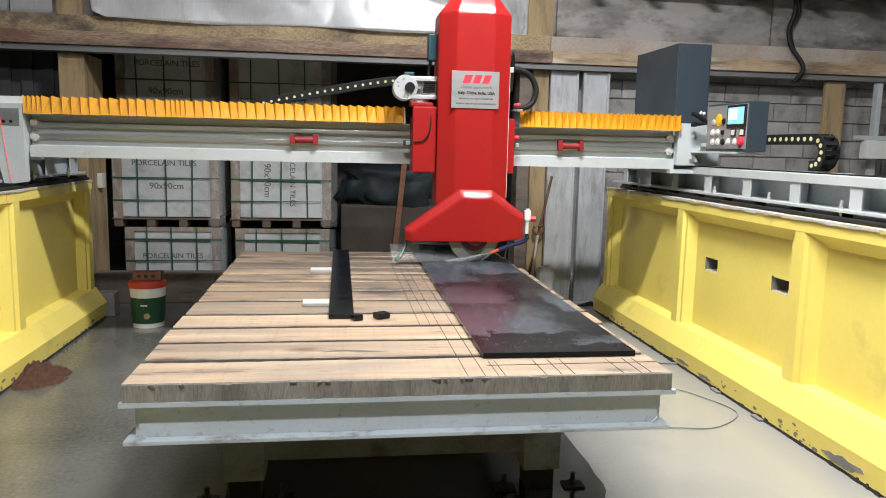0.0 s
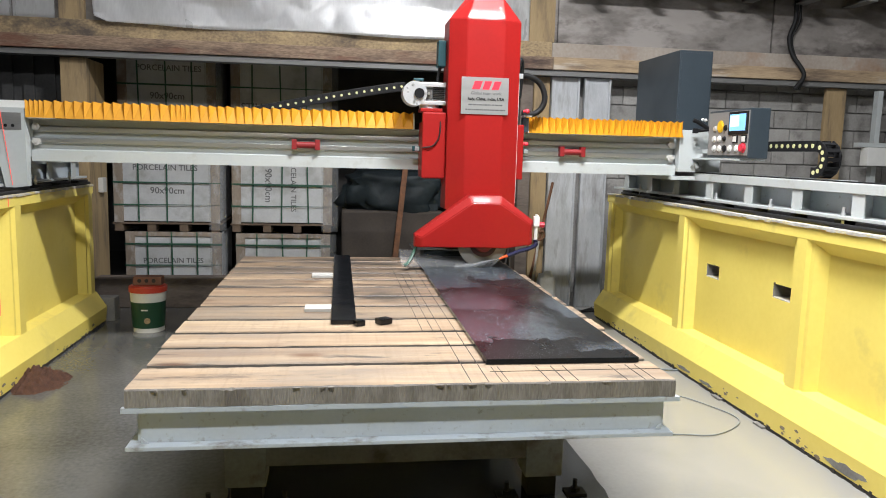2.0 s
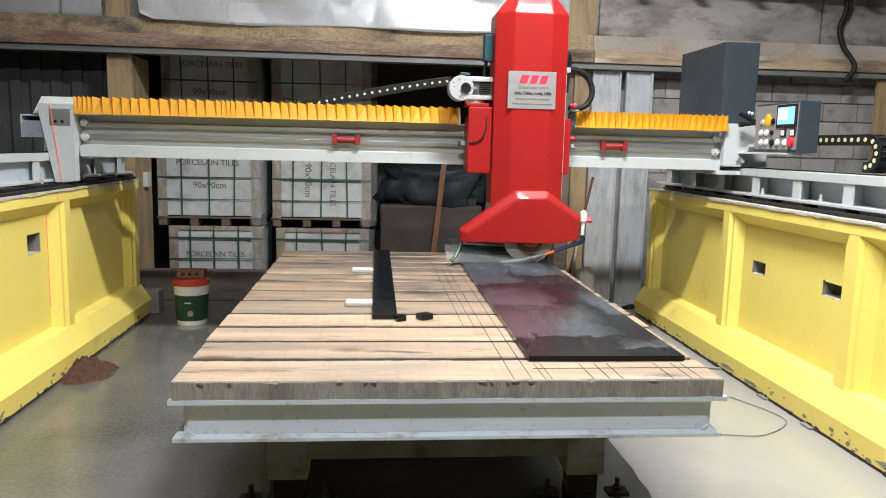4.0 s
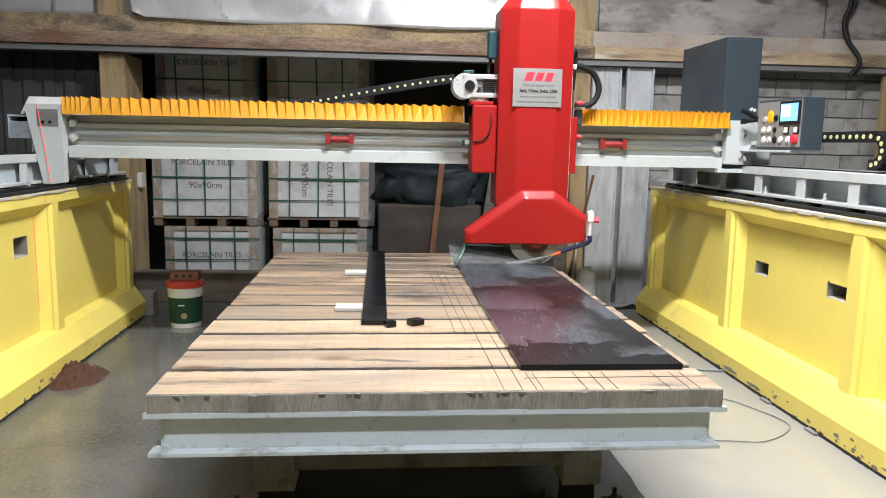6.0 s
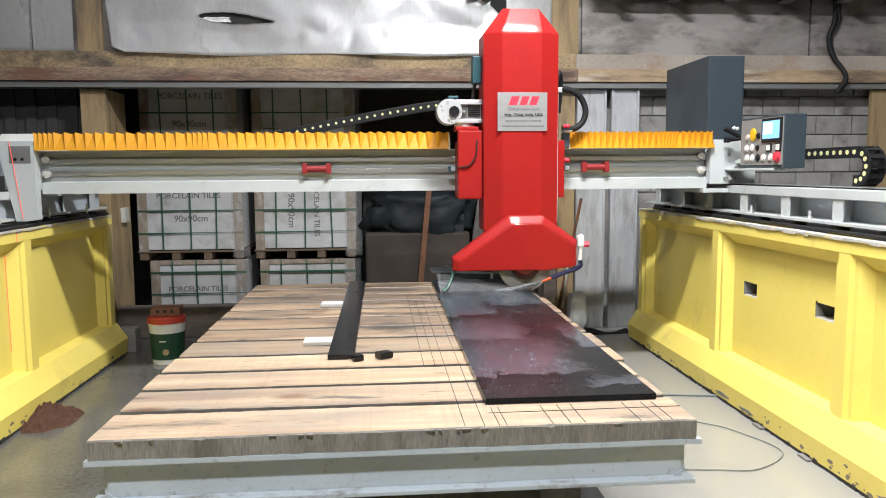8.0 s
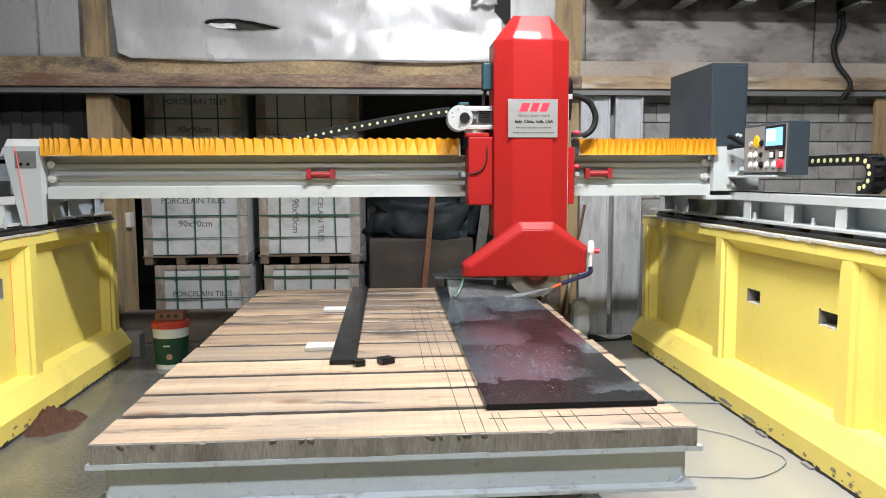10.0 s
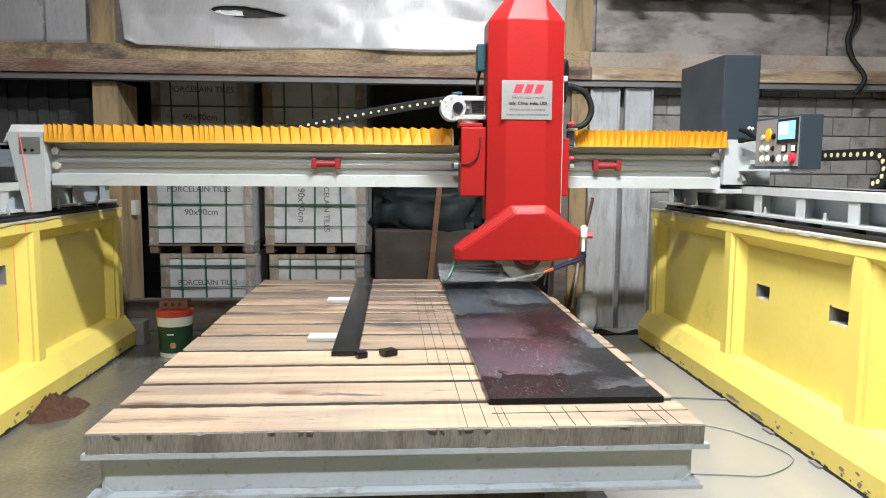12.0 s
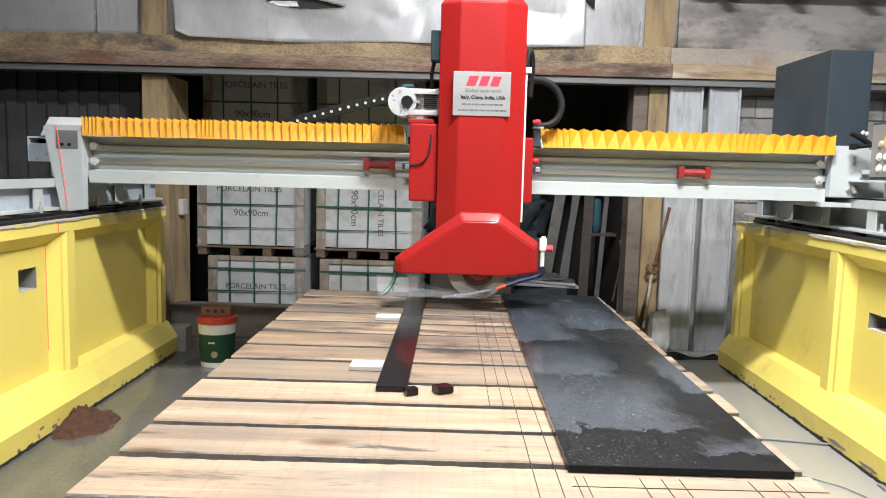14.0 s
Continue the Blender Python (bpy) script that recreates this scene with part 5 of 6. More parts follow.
def button(y, z, r, mm, name="button", d=0.014):
    bm = rod(B(), (2.540, y, z), (2.535, y, z), r * 1.25, seg=16)
    rod(bm, (2.536, y, z), (2.54 - d, y, z), r, r * 0.9, seg=16)
    part(name, bm, M[mm], pan)


for i, y in enumerate((5.245, 5.17, 5.095, 5.019, 4.926)):
    button(y, 1.665, 0.020, "black" if i == 2 else "white")
for i, y in enumerate((5.253, 5.178, 5.103)):
    button(y, 1.735, 0.020 if i < 2 else 0.015, "black" if i == 2 else "white")
button(4.843, 1.669, 0.030, "pinkred", "emergency_stop", 0.022)
button(5.17, 1.827, 0.036, "amber", "yellow_dial", 0.008)
button(5.243, 1.812, 0.018, "alu", "selector")
button(5.096, 1.815, 0.018, "black", "selector")
for y in (4.952, 4.834):
    key = part("push_key", box(2.532, 2.54, y - 0.034, y + 0.034, 1.704, 1.758, 0.002), M["black"], pan)
    part("key_face", box(2.529, 2.5318, y - 0.022, y + 0.022, 1.712, 1.750), M["white"], key)
part("mount_arm", box(2.60, 2.66, 5.362, 5.66, 1.63, 1.66, 0.004), M["grey"], pan)
part("mount_tray", box(2.52, 2.75, 4.9, 5.58, 1.578, 1.592, 0.003), M["grey"], pan)
stick = thing("hand_wheel_lever", "black jointed lever beside the control panel", "lever", at=(2.52, 5.5, 1.812))
part("stem", rod(B(), (2.50, 5.49, 1.79), (2.503, 5.50, 1.815), 0.009), M["black"], stick)
part("grip", tube(B(), curve_pts([(2.478, 5.46, 1.80), (2.53, 5.46, 1.806), (2.575, 5.44, 1.812), (2.635, 5.40, 1.825)]), 0.015), M["black"], stick, smooth=True)
part("joint", box(2.468, 2.505, 5.445, 5.478, 1.782, 1.822, 0.006), M["black"], stick)
part("arm", tube(B(), curve_pts([(2.462, 5.45, 1.882), (2.50, 5.45, 1.868), (2.55, 5.445, 1.84), (2.585, 5.44, 1.815)]), 0.017), M["black"], stick, smooth=True)
for x, z in ((2.522, 1.884), (2.546, 1.878)):
    part("tip", rod(B(), (x, 5.44, z), (x + 0.012, 5.43, z + 0.012), 0.011), M["white"], stick, "white knob")


# chain of the long axis behind the panel
xch = thing("cable_chain", "black cable chain with yellow pins lying on the rail beam", "cable chain", at=(2.78, 6.3, 1.47))
bm = bx(B(), -0.055, -0.043, -0.036, 0.036, -0.036, 0.036, 0.004)
bx(bm, 0.043, 0.055, -0.036, 0.036, -0.036, 0.036, 0.004)
for z in (-0.033, 0.027):
    bx(bm, -0.044, 0.044, -0.014, 0.014, z, z + 0.007)
link_me = mesh_of("link", bm, M["black"])
pin_me = mesh_of("pin", rod(B(), (-0.059, 0, 0), (-0.054, 0, 0), 0.015, seg=10), M["pin"])
pts = [(2.955, 6.9 - 0.07 * i, 1.69, 0) for i in range(34)]
for k in range(1, 7):
    a = math.radians(k * 30)
    pts.append((2.955, 4.56 - 0.09 * math.sin(a), 1.600 + 0.09 * math.cos(a), math.degrees(a)))
for x, y, z, a in pts:
    lk = new("link", link_me)
    attach(lk, xch)
    lk.matrix_basis = pose(x, y, z, a)
    pn = new("pin", pin_me)
    attach(pn, lk)
solid("chain_tray", box(2.86, 3.12, 4.4, 7.2, 1.43, 1.466, 0.004), M["grey"], "grey sheet tray under the cable chain", "tray")
# wall box beyond the barrier
jb = thing("junction_box", "pale grey electric box on a bracket", "electric box", at=(5.55, 7.4, 1.6))
part("arm", box(5.33, 6.1, 7.35, 7.42, 1.765, 1.81, 0.004), M["grey"], jb)
part("case", box(5.42, 5.9, 7.30, 7.42, 1.56, 1.76, 0.008), M["white"], jb)
part("post", box(5.58, 5.64, 7.43, 7.50, 1.2, 2.38), M["grey"], jb)

# ---- saw carriage and cutting head ----
carriage = thing("saw_carriage", "red bridge saw carriage with mast, guard and blade", "saw", at=(0.95, 5.5, 1.40))
part("back_box", box(0.535, 1.295, 5.34, 5.585, 1.395, 1.80, 0.008), M["red"], carriage)
part("side_box", box(0.528, 0.70, 5.28, 5.338, 1.392, 1.868, 0.012), M["red"], carriage)
part("rail_saddle", box(0.50, 1.33, 5.587, 5.72, 1.749, 1.80, 0.006), M["black"], carriage)
gear = part("gearbox", box(0.455, 0.70, 5.35, 5.47, 1.925, 2.085, 0.012), M["alu"], carriage, "bright cast aluminium gearbox")
bm = rod(B(), (0.475, 5.315, 2.0), (0.475, 5.49, 2.0), 0.088, seg=28)
part("flange", bm, M["alu"], gear, smooth=False)
for z in (1.935, 2.062):
    part("side_rail", box(0.50, 0.70, 5.318, 5.349, z - 0.014, z + 0.014, 0.004), M["alu"], gear)
part("recess", box(0.555, 0.60, 5.335, 5.3495, 1.96, 2.04, 0.003), M["iron"], gear)
part("flange_cap", rod(B(), (0.505, 5.30, 2.0), (0.505, 5.32, 2.0), 0.036, seg=20), M["black"], gear)
for k in range(7):
    part("fin", box(0.605, 0.69, 5.330, 5.349, 1.965 + k * 0.013, 1.970 + k * 0.013), M["black"], gear)
for x, z in ((0.46, 2.06), (0.69, 2.075), (0.69, 1.935), (0.47, 1.94), (0.55, 2.0), (0.575, 2.0)):
    part("gear_bolt", rod(B(), (x, 5.312, z), (x, 5.33, z), 0.010, seg=8), M["steel"], gear)
part("pedestal", rod(B(), (0.585, 5.40, 1.896), (0.585, 5.40, 1.926), 0.072, seg=24), M["alu"], gear)
part("breather", box(0.47, 0.54, 5.37, 5.43, 2.095, 2.112, 0.004), M["teal"], gear)
part("gear_foot", box(0.515, 0.675, 5.30, 5.48, 1.869, 1.896, 0.006), M["red"], carriage)
part("thin_cable", tube(B(), curve_pts([(0.655, 5.30, 1.85), (0.658, 5.272, 1.76), (0.645, 5.268, 1.68), (0.60, 5.268, 1.625), (0.53, 5.275, 1.612)]), 0.005), M["rubber"], carriage)
for x in (0.505, 1.335):
    sw = part("limit_switch", box(x - 0.03, x + 0.025, 5.44, 5.48, 1.585, 1.625, 0.004), M["teal"], carriage)
    part("switch_head", box(x - 0.012, x + 0.018, 5.425, 5.445, 1.59, 1.62, 0.003), M["alu"], sw)
part("valve_block", box(1.30, 1.345, 5.40, 5.47, 1.75, 1.855, 0.004), M["blue"], carriage)
part("bracket", box(1.296, 1.36, 5.38, 5.48, 1.862, 1.872), M["alu"], carriage)
part("loop_hose", tube(B(), curve_pts([(1.24, 5.42, 2.16), (1.33, 5.44, 2.165), (1.43, 5.46, 2.12), (1.475, 5.46, 2.02), (1.45, 5.46, 1.93), (1.38, 5.45, 1.885), (1.30, 5.44, 1.89)]), 0.022, 10), M["rubber"], carriage, "black looped hose", True)
for z in (1.90, 1.66):
    bm = rod(B(), (1.29, 5.36, z), (1.33, 5.34, z), 0.012, seg=10)
    bmesh.ops.create_uvsphere(bm, u_segments=12, v_segments=8, radius=0.017, matrix=Matrix.Translation((1.315, 5.35, z)))
    part("red_knob", bm, M["pinkred"], carriage)

# mast, which slides up and down on the carriage
MX0, MX1, MF = 0.702, 1.221, 5.175
ring = [(MX0, 5.50), (MX0, 5.245), (0.822, MF), (1.090, MF), (MX1, 5.245), (MX1, 5.50)]
bm = B()
levels = []
for z, k in ((1.17, 0), (2.517, 0), (2.683, 1)):
    vs = []
    for x, y in ring:
        if k:
            x, y = 0.957 + (x - 0.957) * 0.50, 5.245 + max(0, y - 5.245) * 0.9
            x = min(max(x, 0.832), 1.082)
        vs.append(bm.verts.new((x, y, z)))
    levels.append(vs)
for lo, hi in zip(levels, levels[1:]):
    for i in range(6):
        bm.faces.new((lo[i], lo[(i + 1) % 6], hi[(i + 1) % 6], hi[i]))
bm.faces.new(levels[0][::-1]), bm.faces.new(levels[-1])
bmesh.ops.remove_doubles(bm, verts=bm.verts[:], dist=0.0005)
bmesh.ops.recalc_face_normals(bm, faces=bm.faces)
bmesh.ops.bevel(bm, geom=[e for e in bm.edges], offset=0.004, segments=2, affect="EDGES")
mast = part("mast", bm, M["red"], carriage, "tall red sheet metal mast cover")
# name plate
plate = part("name_plate", box(0.787, 1.128, MF - 0.006, MF - 0.002, 1.857, 2.115, 0.001), M["badge"], mast, "brushed steel name plate")
PZ = MF - 0.0075
def slant(x0, x1, z0, z1, s=0.35):
    return [(x0, z0), (x1, z0), (x1 + s * (z1 - z0), z1), (x0 + s * (z1 - z0), z1)]


bm = B()
for a in ((0.862, 0.918, 2.031, 2.089), (0.936, 0.986, 2.031, 2.089), (1.004, 1.054, 2.031, 2.089)):
    prism(bm, slant(*a), "y", PZ, PZ + 0.002)
part("emblem", bm, M["pinkred"], mast, "red emblem of three slanted blocks")
letters("Global team work", 0.030, M["ink"], mast, pose(0.965, PZ + 0.0008, 2.004, 90, 0, 0))
letters("Italy, China, India, USA", 0.0285, M["black"], mast, pose(0.965, PZ + 0.0008, 1.964, 90, 0, 0), bold=0.032)
for z, x0, x1 in ((1.924, 0.84, 1.085), (1.889, 0.82, 1.105)):
    bm = B()
    x = x0
    r = random.Random(int(z * 1000))
    while x < x1:
        w = r.uniform(0.006, 0.03)
        bx(bm, x, min(x1, x + w), PZ, PZ + 0.002, z - 0.005, z + 0.005)
        x += w + 0.004
    part("print_bar", bm, M["ink"], mast)
part("teal_motor", box(0.642, 0.70, 5.36, 5.48, 2.20, 2.385, 0.008), M["teal"], mast, "small teal motor terminal box")
part("motor_wire", tube(B(), curve_pts([(0.665, 5.42, 2.20), (0.65, 5.42, 2.12), (0.66, 5.43, 2.02), (0.68, 5.44, 1.9)]), 0.012), M["rubber"], mast)
part("white_pipe", rod(B(), (1.232, 5.31, 1.22), (1.232, 5.31, 2.15), 0.007, seg=8), M["white"], mast)
part("pipe_clip", box(1.22, 1.262, 5.295, 5.325, 2.13, 2.165, 0.003), M["alu"], mast)
part("top_hose", tube(B(), curve_pts([(1.235, 5.36, 2.1), (1.235, 5.35, 2.2), (1.255, 5.36, 2.27), (1.275, 5.40, 2.2), (1.27, 5.44, 2.0)]), 0.018, 10), M["rubber"], mast, "", True)

# blade guard
outline = [(0.467, 0.918), (0.467, 1.002), (0.850, 1.283), (1.083, 1.283), (1.318, 1.115), (1.318, 0.942), (1.110, 0.914), (0.95, 0.918)]
inner = [(0.51, 0.918), (0.512, 0.985), (0.872, 1.235), (1.064, 1.235), (1.292, 1.085), (1.292, 0.94), (1.105, 0.914), (0.95, 0.918)]
bm = B()
r0 = [bm.verts.new((x, 5.17, z)) for x, z in outline]
r1 = [bm.verts.new((x, 5.065, z)) for x, z in outline]
r2 = [bm.verts.new((x, 5.03, z)) for x, z in inner]
for a, b in ((r0, r1), (r1, r2)):
    for i in range(8):
        bm.faces.new((a[i], a[(i + 1) % 8], b[(i + 1) % 8], b[i]))
bm.faces.new(r2)
bm.faces.new(r0[::-1])
bmesh.ops.recalc_face_normals(bm, faces=bm.faces)
bmesh.ops.bevel(bm, geom=[e for e in bm.edges if max(v.co.y for v in e.verts) < 5.1], offset=0.006, segments=2, affect="EDGES")
part("blade_guard", bm, M["red"], mast, "red folded steel blade guard")
BC = Vector((0.962, 5.10, 0.948))
bm = rod(B(), BC - Vector((0, 0.002, 0)), BC + Vector((0, 0.002, 0)), 0.180, seg=72)
part("blade", bm, M["blade"], mast, "round diamond saw blade")
part("blade_rim", tube(B(), [BC + Vector((0.179 * math.cos(a * 0.0873), 0, 0.179 * math.sin(a * 0.0873))) for a in range(73)], 0.0035, 6), M["blade"], mast)
bm = rod(B(), BC - Vector((0, 0.035, 0)), BC + Vector((0, 0.03, 0)), 0.100, seg=36)
part("blade_flange", bm, M["flange"], mast, "dark wet clamping flange")
bm = rod(B(), BC - Vector((0, 0.052, 0)), BC - Vector((0, 0.034, 0)), 0.062, 0.070, seg=24)
rod(bm, BC - Vector((0, 0.064, 0)), BC - Vector((0, 0.05, 0)), 0.03, seg=6)
part("blade_hub", bm, M["hub"], mast, "red painted hub nut")
vl = part("water_valve", tube(B(), [(1.345, 5.07, 1.155), (1.345, 5.07, 1.10), (1.343, 5.07, 1.05), (1.342, 5.07, 0.975)], 0.013, 10), M["white"], mast, "white water valve with red tap")
part("valve_body", box(1.322, 1.365, 5.05, 5.09, 1.07, 1.145, 0.008), M["white"], vl)
part("tap", rod(B(), (1.365, 5.06, 1.085), (1.40, 5.05, 1.085), 0.02, seg=8), M["pinkred"], vl)
hose_line = curve_pts([(1.342, 5.07, 0.975), (1.345, 5.06, 0.945), (1.31, 5.05, 0.92), (1.22, 5.04, 0.893), (1.13, 5.03, 0.862)], 14)
bm = B()
for i, p in enumerate(hose_line[:-1]):
    rod(bm, p, p + (hose_line[i + 1] - p) * 0.95, 0.0165 if i % 2 else 0.012, seg=8)
part("jointed_hose", bm, M["navy"], mast, "dark blue jointed coolant hose")
part("nozzle", rod(B(), (1.135, 5.03, 0.864), (1.075, 5.04, 0.838), 0.012, 0.006, seg=10), M["nozzle"], mast)
# water that leaves the nozzle and the guard
bm = B()
rng = random.Random(2)
for k in range(30):
    e = Vector((rng.uniform(0.74, 1.02), 5.09 + rng.uniform(-0.06, 0.05), 0.777))
    rod(bm, (1.075, 5.04, 0.838), e, 0.002, 0.010, seg=5)
part("water_jet", bm, M["spray"], mast, "thin spreading water jet")
for k in range(4):
    bm = B()
    rows = []
    for i in range(9):
        u = i / 8
        x, yy = 0.93 - 0.55 * u, 5.06 + 0.03 * k - 0.10 * u * (k % 2)
        h = 0.012 + (0.05 + 0.02 * k) * u
        rows.append((bm.verts.new((x, yy, 0.776)), bm.verts.new((x - 0.02, yy + 0.02 * u, 0.776 + h + 0.012 * rng.random()))))
    for a, b in zip(rows, rows[1:]):
        bm.faces.new((a[0], b[0], b[1], a[1]))
    part("water_veil", bm, M["spray"], mast, "misty water thrown off by the blade", True)
bm = tube(B(), curve_pts([(0.478, 5.09, 0.92), (0.462, 5.085, 0.87), (0.43, 5.07, 0.815), (0.395, 5.05, 0.79)]), 0.012, 6)
for v in bm.verts:
    v.co.y = 5.085 + (v.co.y - 5.085) * 2.0
part("splash_flap", bm, M["strap"], mast, "green rubber splash flap")

# ---- folding bellows, panel by panel ----
def pleat_meshes(p):
    """A pleat of width p: a broad front panel that runs out flat at its hem, and the narrow return that closes it at the top."""
    deep, at = 0.30 * p, 0.66 * p
    w1, w2 = math.hypot(at, deep), math.hypot(p - at, deep)
    c, q = at / w1, deep / w1
    out = []
    for ring in ([((0, 0, 0.0), (0, 0, 0.125), (w1, 0, 0.112)), ((0, 0, 0.0), (w1, 0, 0.112), (p * c, -p * q, 0.0))],
                 [((0, 0, 0.0), (0, 0, 0.125), (w2, 0, 0.112))]):
        bm = B()
        for tri in ring:
            bm.faces.new([bm.verts.new(v) for v in tri])
        bmesh.ops.remove_doubles(bm, verts=bm.verts[:], dist=0.0001)
        bmesh.ops.solidify(bm, geom=bm.faces[:], thickness=0.0008)
        out.append(mesh_of("fold", bm, M["orange"]))
    return out, w1, w2


BEL = []
for label, count, side in (("long orange pleated rail cover over the bridge", 90, -1), ("short orange pleated rail cover over the bridge", 58, 1)):
    t = thing("bellows", label, "bellows", "pleated rail covers", at=(side * 1.5, 5.55, 1.748))
    rr = random.Random(40 + side)
    wts = []
    for i in range(count // 2):
        u = i / (count / 2)
        tight = 0.5 if (0.36 < u < 0.45 and side < 0) or (u < 0.07 and side < 0) or (u < 0.16 and side > 0) or (0.62 < u < 0.78 and side > 0) else 1.0
        w = tight * rr.uniform(0.85, 1.15)
        wts.append(w)
    tot = sum(wts)
    acc = 0
    for w in wts:
        meshes, w1, w2 = pleat_meshes((2.94 if side < 0 else 1.90) * w / tot)
        pair = []
        for me in meshes:
            ob = new("fold", me)
            attach(ob, t)
            pair.append(ob)
        BEL.append((side, pair, acc / tot, w / tot, w1, w2))
        acc += w
bm = prism(B(), [(0.492, 1.746), (0.488, 1.862), (0.480, 1.862), (0.484, 1.746)], "y", 5.47, 5.57)
part("bellows_clip", bm, M["white"], carriage, "white bellows end plate")
bm = prism(B(), [(1.362, 1.742), (1.335, 1.87), (1.342, 1.872), (1.370, 1.742)], "y", 5.47, 5.57)
part("bellows_clip", bm, M["white"], carriage, "white bellows end plate")

# ---- cable chain of the carriage ----
cchain = thing("cable_chain", "black cable chain with pale pins behind the bridge", "cable chain", at=(0, 5.9, 1.75))
clink = mesh_of("link", bx(B(), -0.032, 0.032, -0.03, 0.03, -0.034, 0.034, 0.006), M["black"])
cpin = mesh_of("pin", rod(B(), (0, -0.034, 0), (0, -0.028, 0), 0.010, seg=10), M["pin"])
LINKS = []
for i in range(30):
    lk = new("link", clink)
    attach(lk, cchain)
    pn = new("pin", cpin)
    attach(pn, lk)
    LINKS.append(lk)

# ---- loose things on the floor ----
bucket = thing("paint_bucket", "white plastic paint bucket with red lid and green print", "bucket", at=(-1.945, 6.64, FLOOR))
cx, cy = -1.945, 6.64
bm = rod(B(), (cx, cy, FLOOR), (cx, cy, FLOOR + 0.36), 0.130, 0.152, seg=40)
part("pail", bm, M["white"], bucket, smooth=False)
part("label_band", rod(B(), (cx, cy, FLOOR + 0.04), (cx, cy, FLOOR + 0.27), 0.1345, 0.1485, seg=40), M["green"], bucket, "dark green printed label")
bm = rod(B(), (cx, cy, FLOOR + 0.355), (cx, cy, FLOOR + 0.40), 0.160, seg=40)
rod(bm, (cx, cy, FLOOR + 0.40), (cx, cy, FLOOR + 0.41), 0.15, 0.14, seg=40)
part("lid", bm, M["lid"], bucket, "red plastic lid")
bm = bx(B(), -0.028, 0.028, 0, 0.001, 0, 0.012, 0, pose(cx + 0.0, cy - 0.1465, FLOOR + 0.20))
part("print_mark", bm, M["white"], bucket)
part("print_mark", rod(B(), (cx + 0.02, cy - 0.1425, FLOOR + 0.11), (cx + 0.02, cy - 0.13, FLOOR + 0.11), 0.026, seg=18), M["ochre"], bucket)
brick = thing("hollow_brick", "hollow red brick lying on the bucket lid", "brick", at=(cx, cy, FLOOR + 0.41))
bm = bx(B(), cx - 0.115, cx + 0.125, cy - 0.05, cy + 0.07, FLOOR + 0.411, FLOOR + 0.485, 0.004)
part("brick_body", bm, M["brick"], brick)
# near-black discs paint the shade of the core holes
for k in range(3):
    part("core_hole", rod(B(), (cx - 0.06 + 0.06 * k, cy - 0.0515, FLOOR + 0.45), (cx - 0.06 + 0.06 * k, cy - 0.03, FLOOR + 0.45), 0.017, seg=12), M["dark"], brick)
bm = B()
n = 48
grid = {}
for i in range(n + 1):
    for k in range(n + 1):
        u, v = i / n * 2 - 1, k / n * 2 - 1
        r = math.hypot(u, v) + 0.25 * noise.noise(Vector((u * 2, v * 2, 4)))
        h = 0.115 * max(0.0, 1 - r) ** 0.9 * (1 + 0.6 * noise.noise(Vector((u * 6, v * 6, 1)))) + 0.022 * noise.noise(Vector((u * 18, v * 18, 2))) * (1 if r < 1 else 0)
        grid[i, k] = bm.verts.new((-2.29 + u * 0.19, 5.13 + v * 0.25, FLOOR - 0.004 + max(0, h)))
for i in range(n):
    for k in range(n):
        bm.faces.new((grid[i, k], grid[i + 1, k], grid[i + 1, k + 1], grid[i, k + 1]))
tagged(solid("sand_pile", bm, M["sand"], "small heap of damp reddish sand by the barrier", "sand pile", smooth=True), kind="stuff")
# slurry water that has run together below the table, near-black to paint the table's shadow
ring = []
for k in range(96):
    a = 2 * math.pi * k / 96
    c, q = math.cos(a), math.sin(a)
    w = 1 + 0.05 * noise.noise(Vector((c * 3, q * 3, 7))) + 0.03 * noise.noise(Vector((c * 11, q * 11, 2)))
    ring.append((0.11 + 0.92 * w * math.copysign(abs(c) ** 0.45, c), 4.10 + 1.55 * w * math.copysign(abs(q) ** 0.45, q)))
solid("puddle", prism(B(), ring, "z", FLOOR - 0.002, FLOOR + 0.003), M["slurry"], "slurry water below the cutting table, darkened to paint its shadow", "puddle")
solid("hose", tube(B(), curve_pts([(1.45, 4.90, FLOOR + 0.007), (1.80, 4.76, FLOOR + 0.007), (2.02, 4.60, FLOOR + 0.007), (2.124, 4.47, FLOOR + 0.007), (2.235, 4.12, FLOOR + 0.007), (1.98, 3.89, FLOOR + 0.007), (1.73, 3.90, FLOOR + 0.007), (1.2, 3.98, FLOOR + 0.007), (0.8, 4.05, FLOOR + 0.007)]), 0.0038), M["hose"], "thin clear water hose curled on the floor", "hose", smooth=True)
solid("hose", tube(B(), curve_pts([(0.9, 5.30, FLOOR + 0.01), (1.5, 5.27, FLOOR + 0.01), (2.0, 5.22, FLOOR + 0.01), (2.34, 5.16, FLOOR + 0.01)]), 0.008), M["hose"], "bluish hose lying across the floor", "hose", smooth=True)
for k in range(4):
    solid("cable", tube(B(), curve_pts([(1.75, 7.2 - 0.05 * k, FLOOR + 0.02), (1.95, 7.05 + 0.03 * k, FLOOR + 0.05 + 0.01 * k), (2.15, 7.15, FLOOR + 0.03), (2.35, 7.05 + 0.05 * k, FLOOR + 0.06)]), 0.011), M["rubber"], "loose black cable on the floor", "cable", "floor cables", smooth=True)
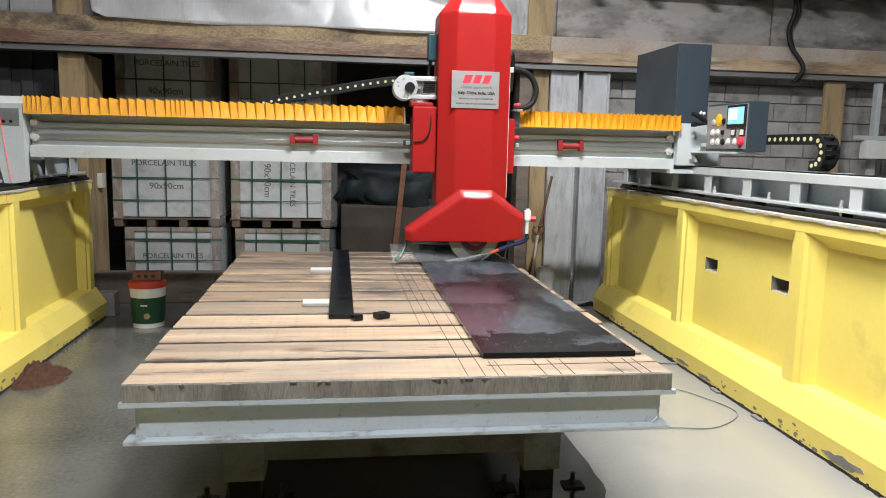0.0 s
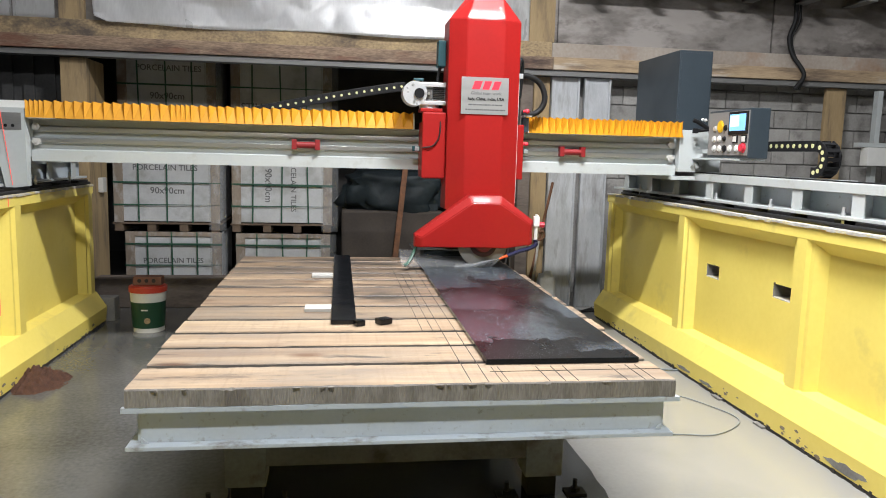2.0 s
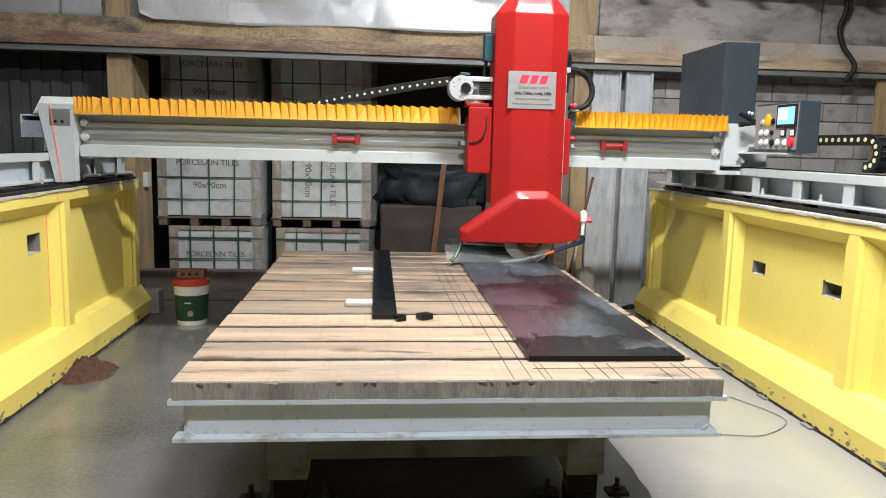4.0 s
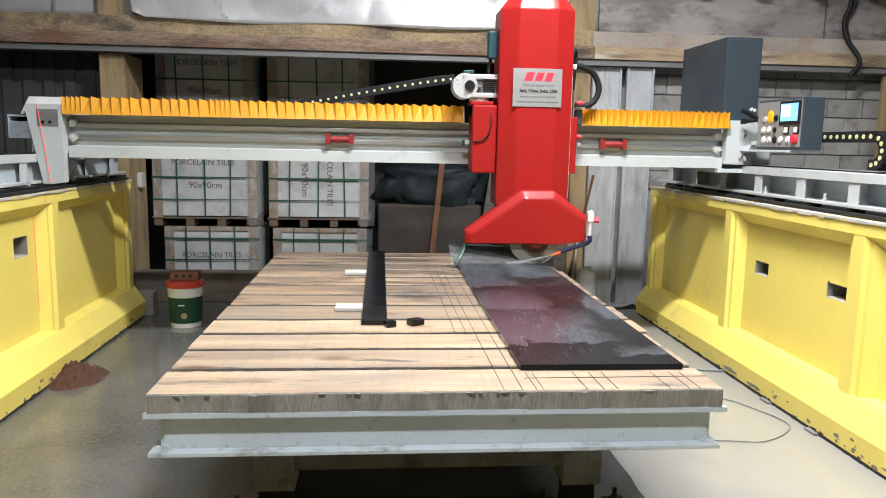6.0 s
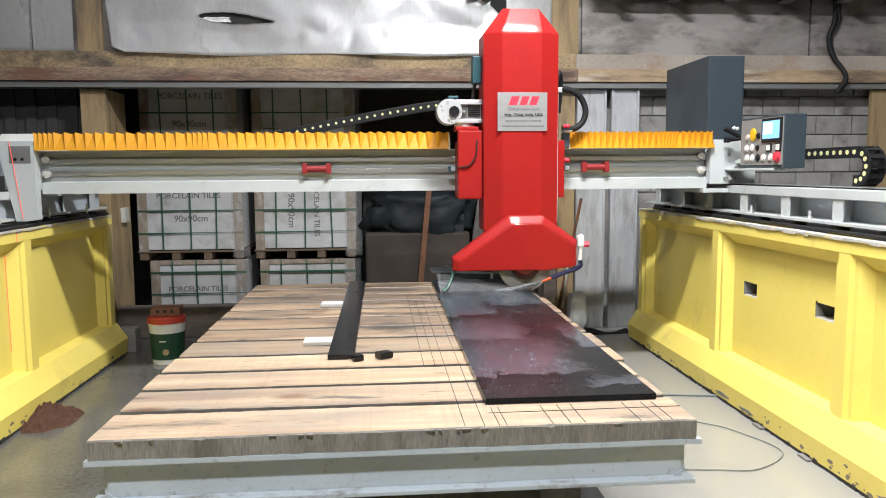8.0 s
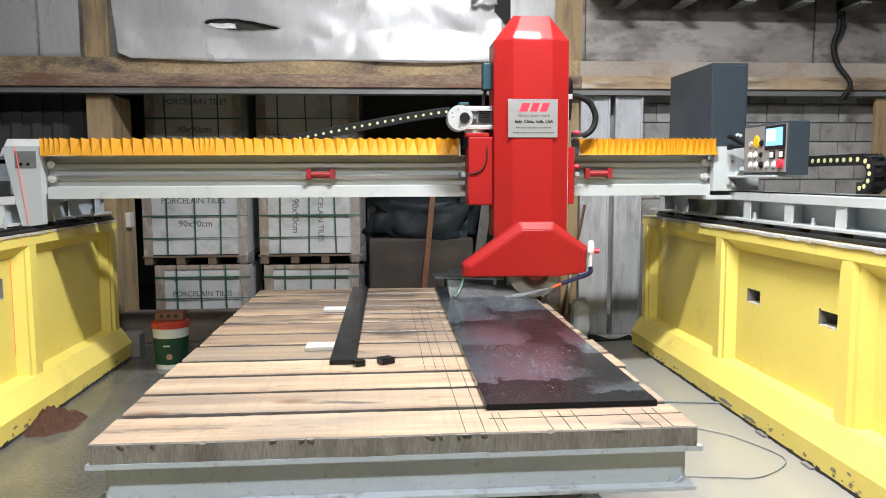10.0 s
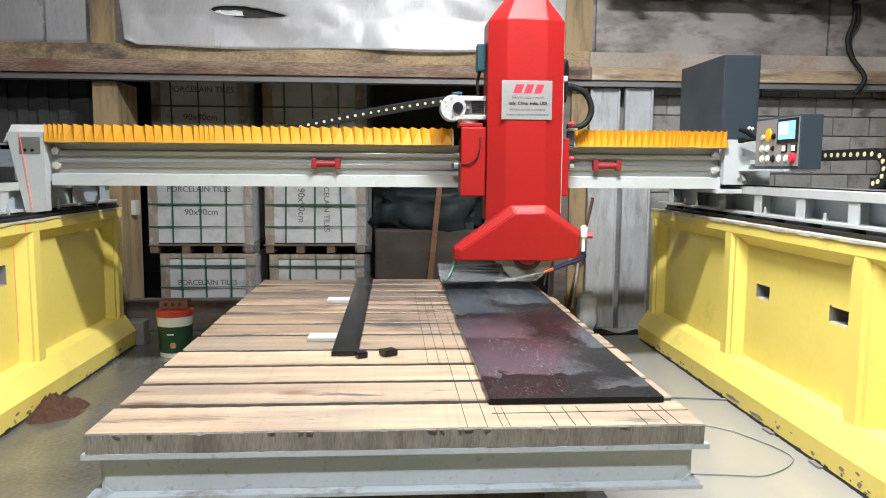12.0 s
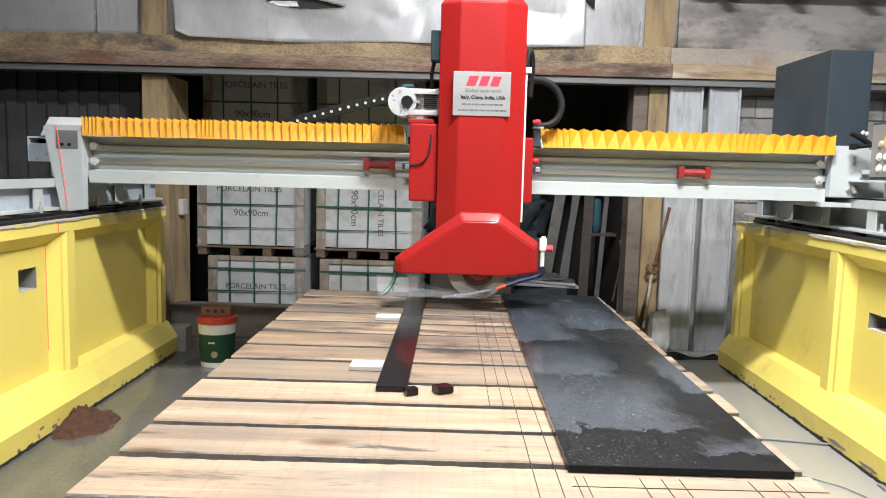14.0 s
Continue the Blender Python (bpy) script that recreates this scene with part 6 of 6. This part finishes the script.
# rusty tongs and rod on the post
tg = thing("iron_tongs", "rusty iron bar and clamp hanging against the post", "tool", at=(1.9, 7.55, 0.4))
part("bar", rod(B(), (1.735, 7.53, 0.16), (1.973, 7.56, 1.30), 0.014), M["rust"], tg)
part("clamp", tube(B(), curve_pts([(1.80, 7.53, 0.765), (1.785, 7.53, 0.72), (1.835, 7.53, 0.675), (1.89, 7.53, 0.72), (1.88, 7.53, 0.77), (1.835, 7.53, 0.765)]), 0.013), M["rust"], tg)
part("link_chain", rod(B(), (1.835, 7.53, 0.675), (1.785, 7.53, 0.17), 0.014), M["bare"], tg)
solid("white_sack", heap(1.82, 2.00, 7.36, 7.52, FLOOR, 0.35, 8, rag=0.15), M["carton"], "small white sack beside the post", "sack", smooth=True)

# ---- unseen ceiling lamps ----
for x, y, z, w, ln, watts in LAMPS:
    lt = thing("unseen_lamp", "unseen white strip lamp set under the hall ceiling as a light source", "lamp", "hall lamps", at=(x, y, z))
    part("tray", box(x - w / 2, x + w / 2, y - ln / 2, y + ln / 2, z + 0.03, z + 0.08, 0.004), M["white"], lt)
    for dx in (-0.1, 0.1):
        part("tube", rod(B(), (x + dx, y - ln / 2 + 0.03, z + 0.012), (x + dx, y + ln / 2 - 0.03, z + 0.012), 0.014, seg=10), M["lampglow"], lt)
    for dy in (-0.5, 0.5):
        part("hanger", rod(B(), (x, y + dy, z + 0.08), (x, y + dy, 6.0), 0.006, seg=6), M["steel"], lt)
    la = bpy.data.lights.new("hall_light", "AREA")
    la.shape, la.size, la.size_y, la.energy, la.color = "RECTANGLE", w, ln, watts, (0.95, 0.96, 0.985)
    lo = new("hall_light", la)
    lo.location = (x, y, z - 0.01)

# ---- blocks of the east wall ----
blk = mesh_of("block", box(0.006, 0.394, 0, 0.03, 0.006, 0.194, 0.004), M["block"])
half = mesh_of("half_block", box(0.006, 0.194, 0, 0.03, 0.006, 0.194, 0.004), M["block"])
wall_b = bpy.data.objects["wall_blocks"]
for r in range(6, 13):
    for c in range(0, 10):
        x = 2.58 + 0.4 * c - (0.2 if r % 2 else 0)
        ob = new("block", blk)
        attach(ob, wall_b)
        ob.matrix_basis = pose(x, WY + 0.145, FLOOR + 0.2 * r)


# ---- red marking laser lines on the west side ----
# laser light on the surfaces, drawn as thin glowing strips
laser = thing("laser_line", "thin red marking laser line on bridge end and barrier", "laser line", at=(-2.5, 5.5, 1.2))
part("line", prism(B(), [(-2.617, 1.81), (-2.614, 1.81), (-2.551, 1.275), (-2.554, 1.275)], "y", BY - 0.0965, BY - 0.0940), M["laser"], laser)
part("line", box(-2.4745, -2.4725, 5.228, 5.234, 1.145, 1.21), M["laser"], laser)
part("line", box(-2.5595, -2.5575, 5.228, 5.234, 0.40, 1.05), M["laser"], laser)


# ---- movements ----
CARR = [(0.0, -0.2715), (0.5, -0.258), (1.0, -0.2435), (1.5, -0.229), (2.0, -0.2175), (2.5, -0.2075), (3.0, -0.197), (3.5, -0.1875),
        (4.75, -0.150), (6.0, -0.112), (6.5, -0.0935), (7.0, -0.0835), (7.5, -0.072), (8.0, -0.0565), (9.25, -0.027), (10.5, 0.0),
        (11.0, 0.0), (11.5, 0.0), (11.7, -0.006), (12.0, -0.105), (12.5, -0.2895), (13.0, -0.4715), (13.5, -0.6565), (14.0, -0.842)]
LIFT = [(0.0, 0.0), (10.2, 0.0), (10.5, 0.008), (11.0, 0.037), (11.5, 0.057), (14.0, 0.057)]


def motions():
    base = carriage.location.copy()
    walk(carriage, [(t, pose(base.x + dx, base.y, base.z)) for t, dx in CARR])
    walk(mast, [(t, pose(0, 0, dz)) for t, dz in LIFT])
    for side, (front, back), start, share, w1, w2 in BEL:
        rows = ([], [])
        for t, dx in CARR:
            a, b = (-2.45, 0.482 + dx) if side < 0 else (1.352 + dx, 2.398)
            p, x = (b - a) * share, a + (b - a) * start
            ang = math.degrees(math.acos(max(-1.0, min(1.0, (p * p + w1 * w1 - w2 * w2) / (2 * p * w1)))))
            ret = math.degrees(math.acos(max(-1.0, min(1.0, (p * p + w2 * w2 - w1 * w1) / (2 * p * w2)))))
            rows[0].append((t, pose(x, 5.505, 1.749, 0, 0, ang)))
            rows[1].append((t, pose(x + p, 5.505, 1.749, 0, 0, 180 - ret)))
        walk(front, rows[0])
        walk(back, rows[1])
    for i, lk in enumerate(LINKS):
        rows = []
        for t, dx in CARR:
            xe, xb = 0.44 + dx, -0.78 + 0.5 * dx + 0.05
            run = (xe - xb) + 0.12
            s = 0.02 + 0.0585 * i
            if s < run:
                u = s / run
                rows.append((t, pose(xe - s, 5.88, 2.09 - 0.235 * u ** 1.15, 0, -8 - 4 * u, 0)))
            else:
                rows.append((t, pose(xe - run + min(0.5, s - run), 5.88, 1.785, 0, -8, 0)))
        walk(lk, rows)


motions()
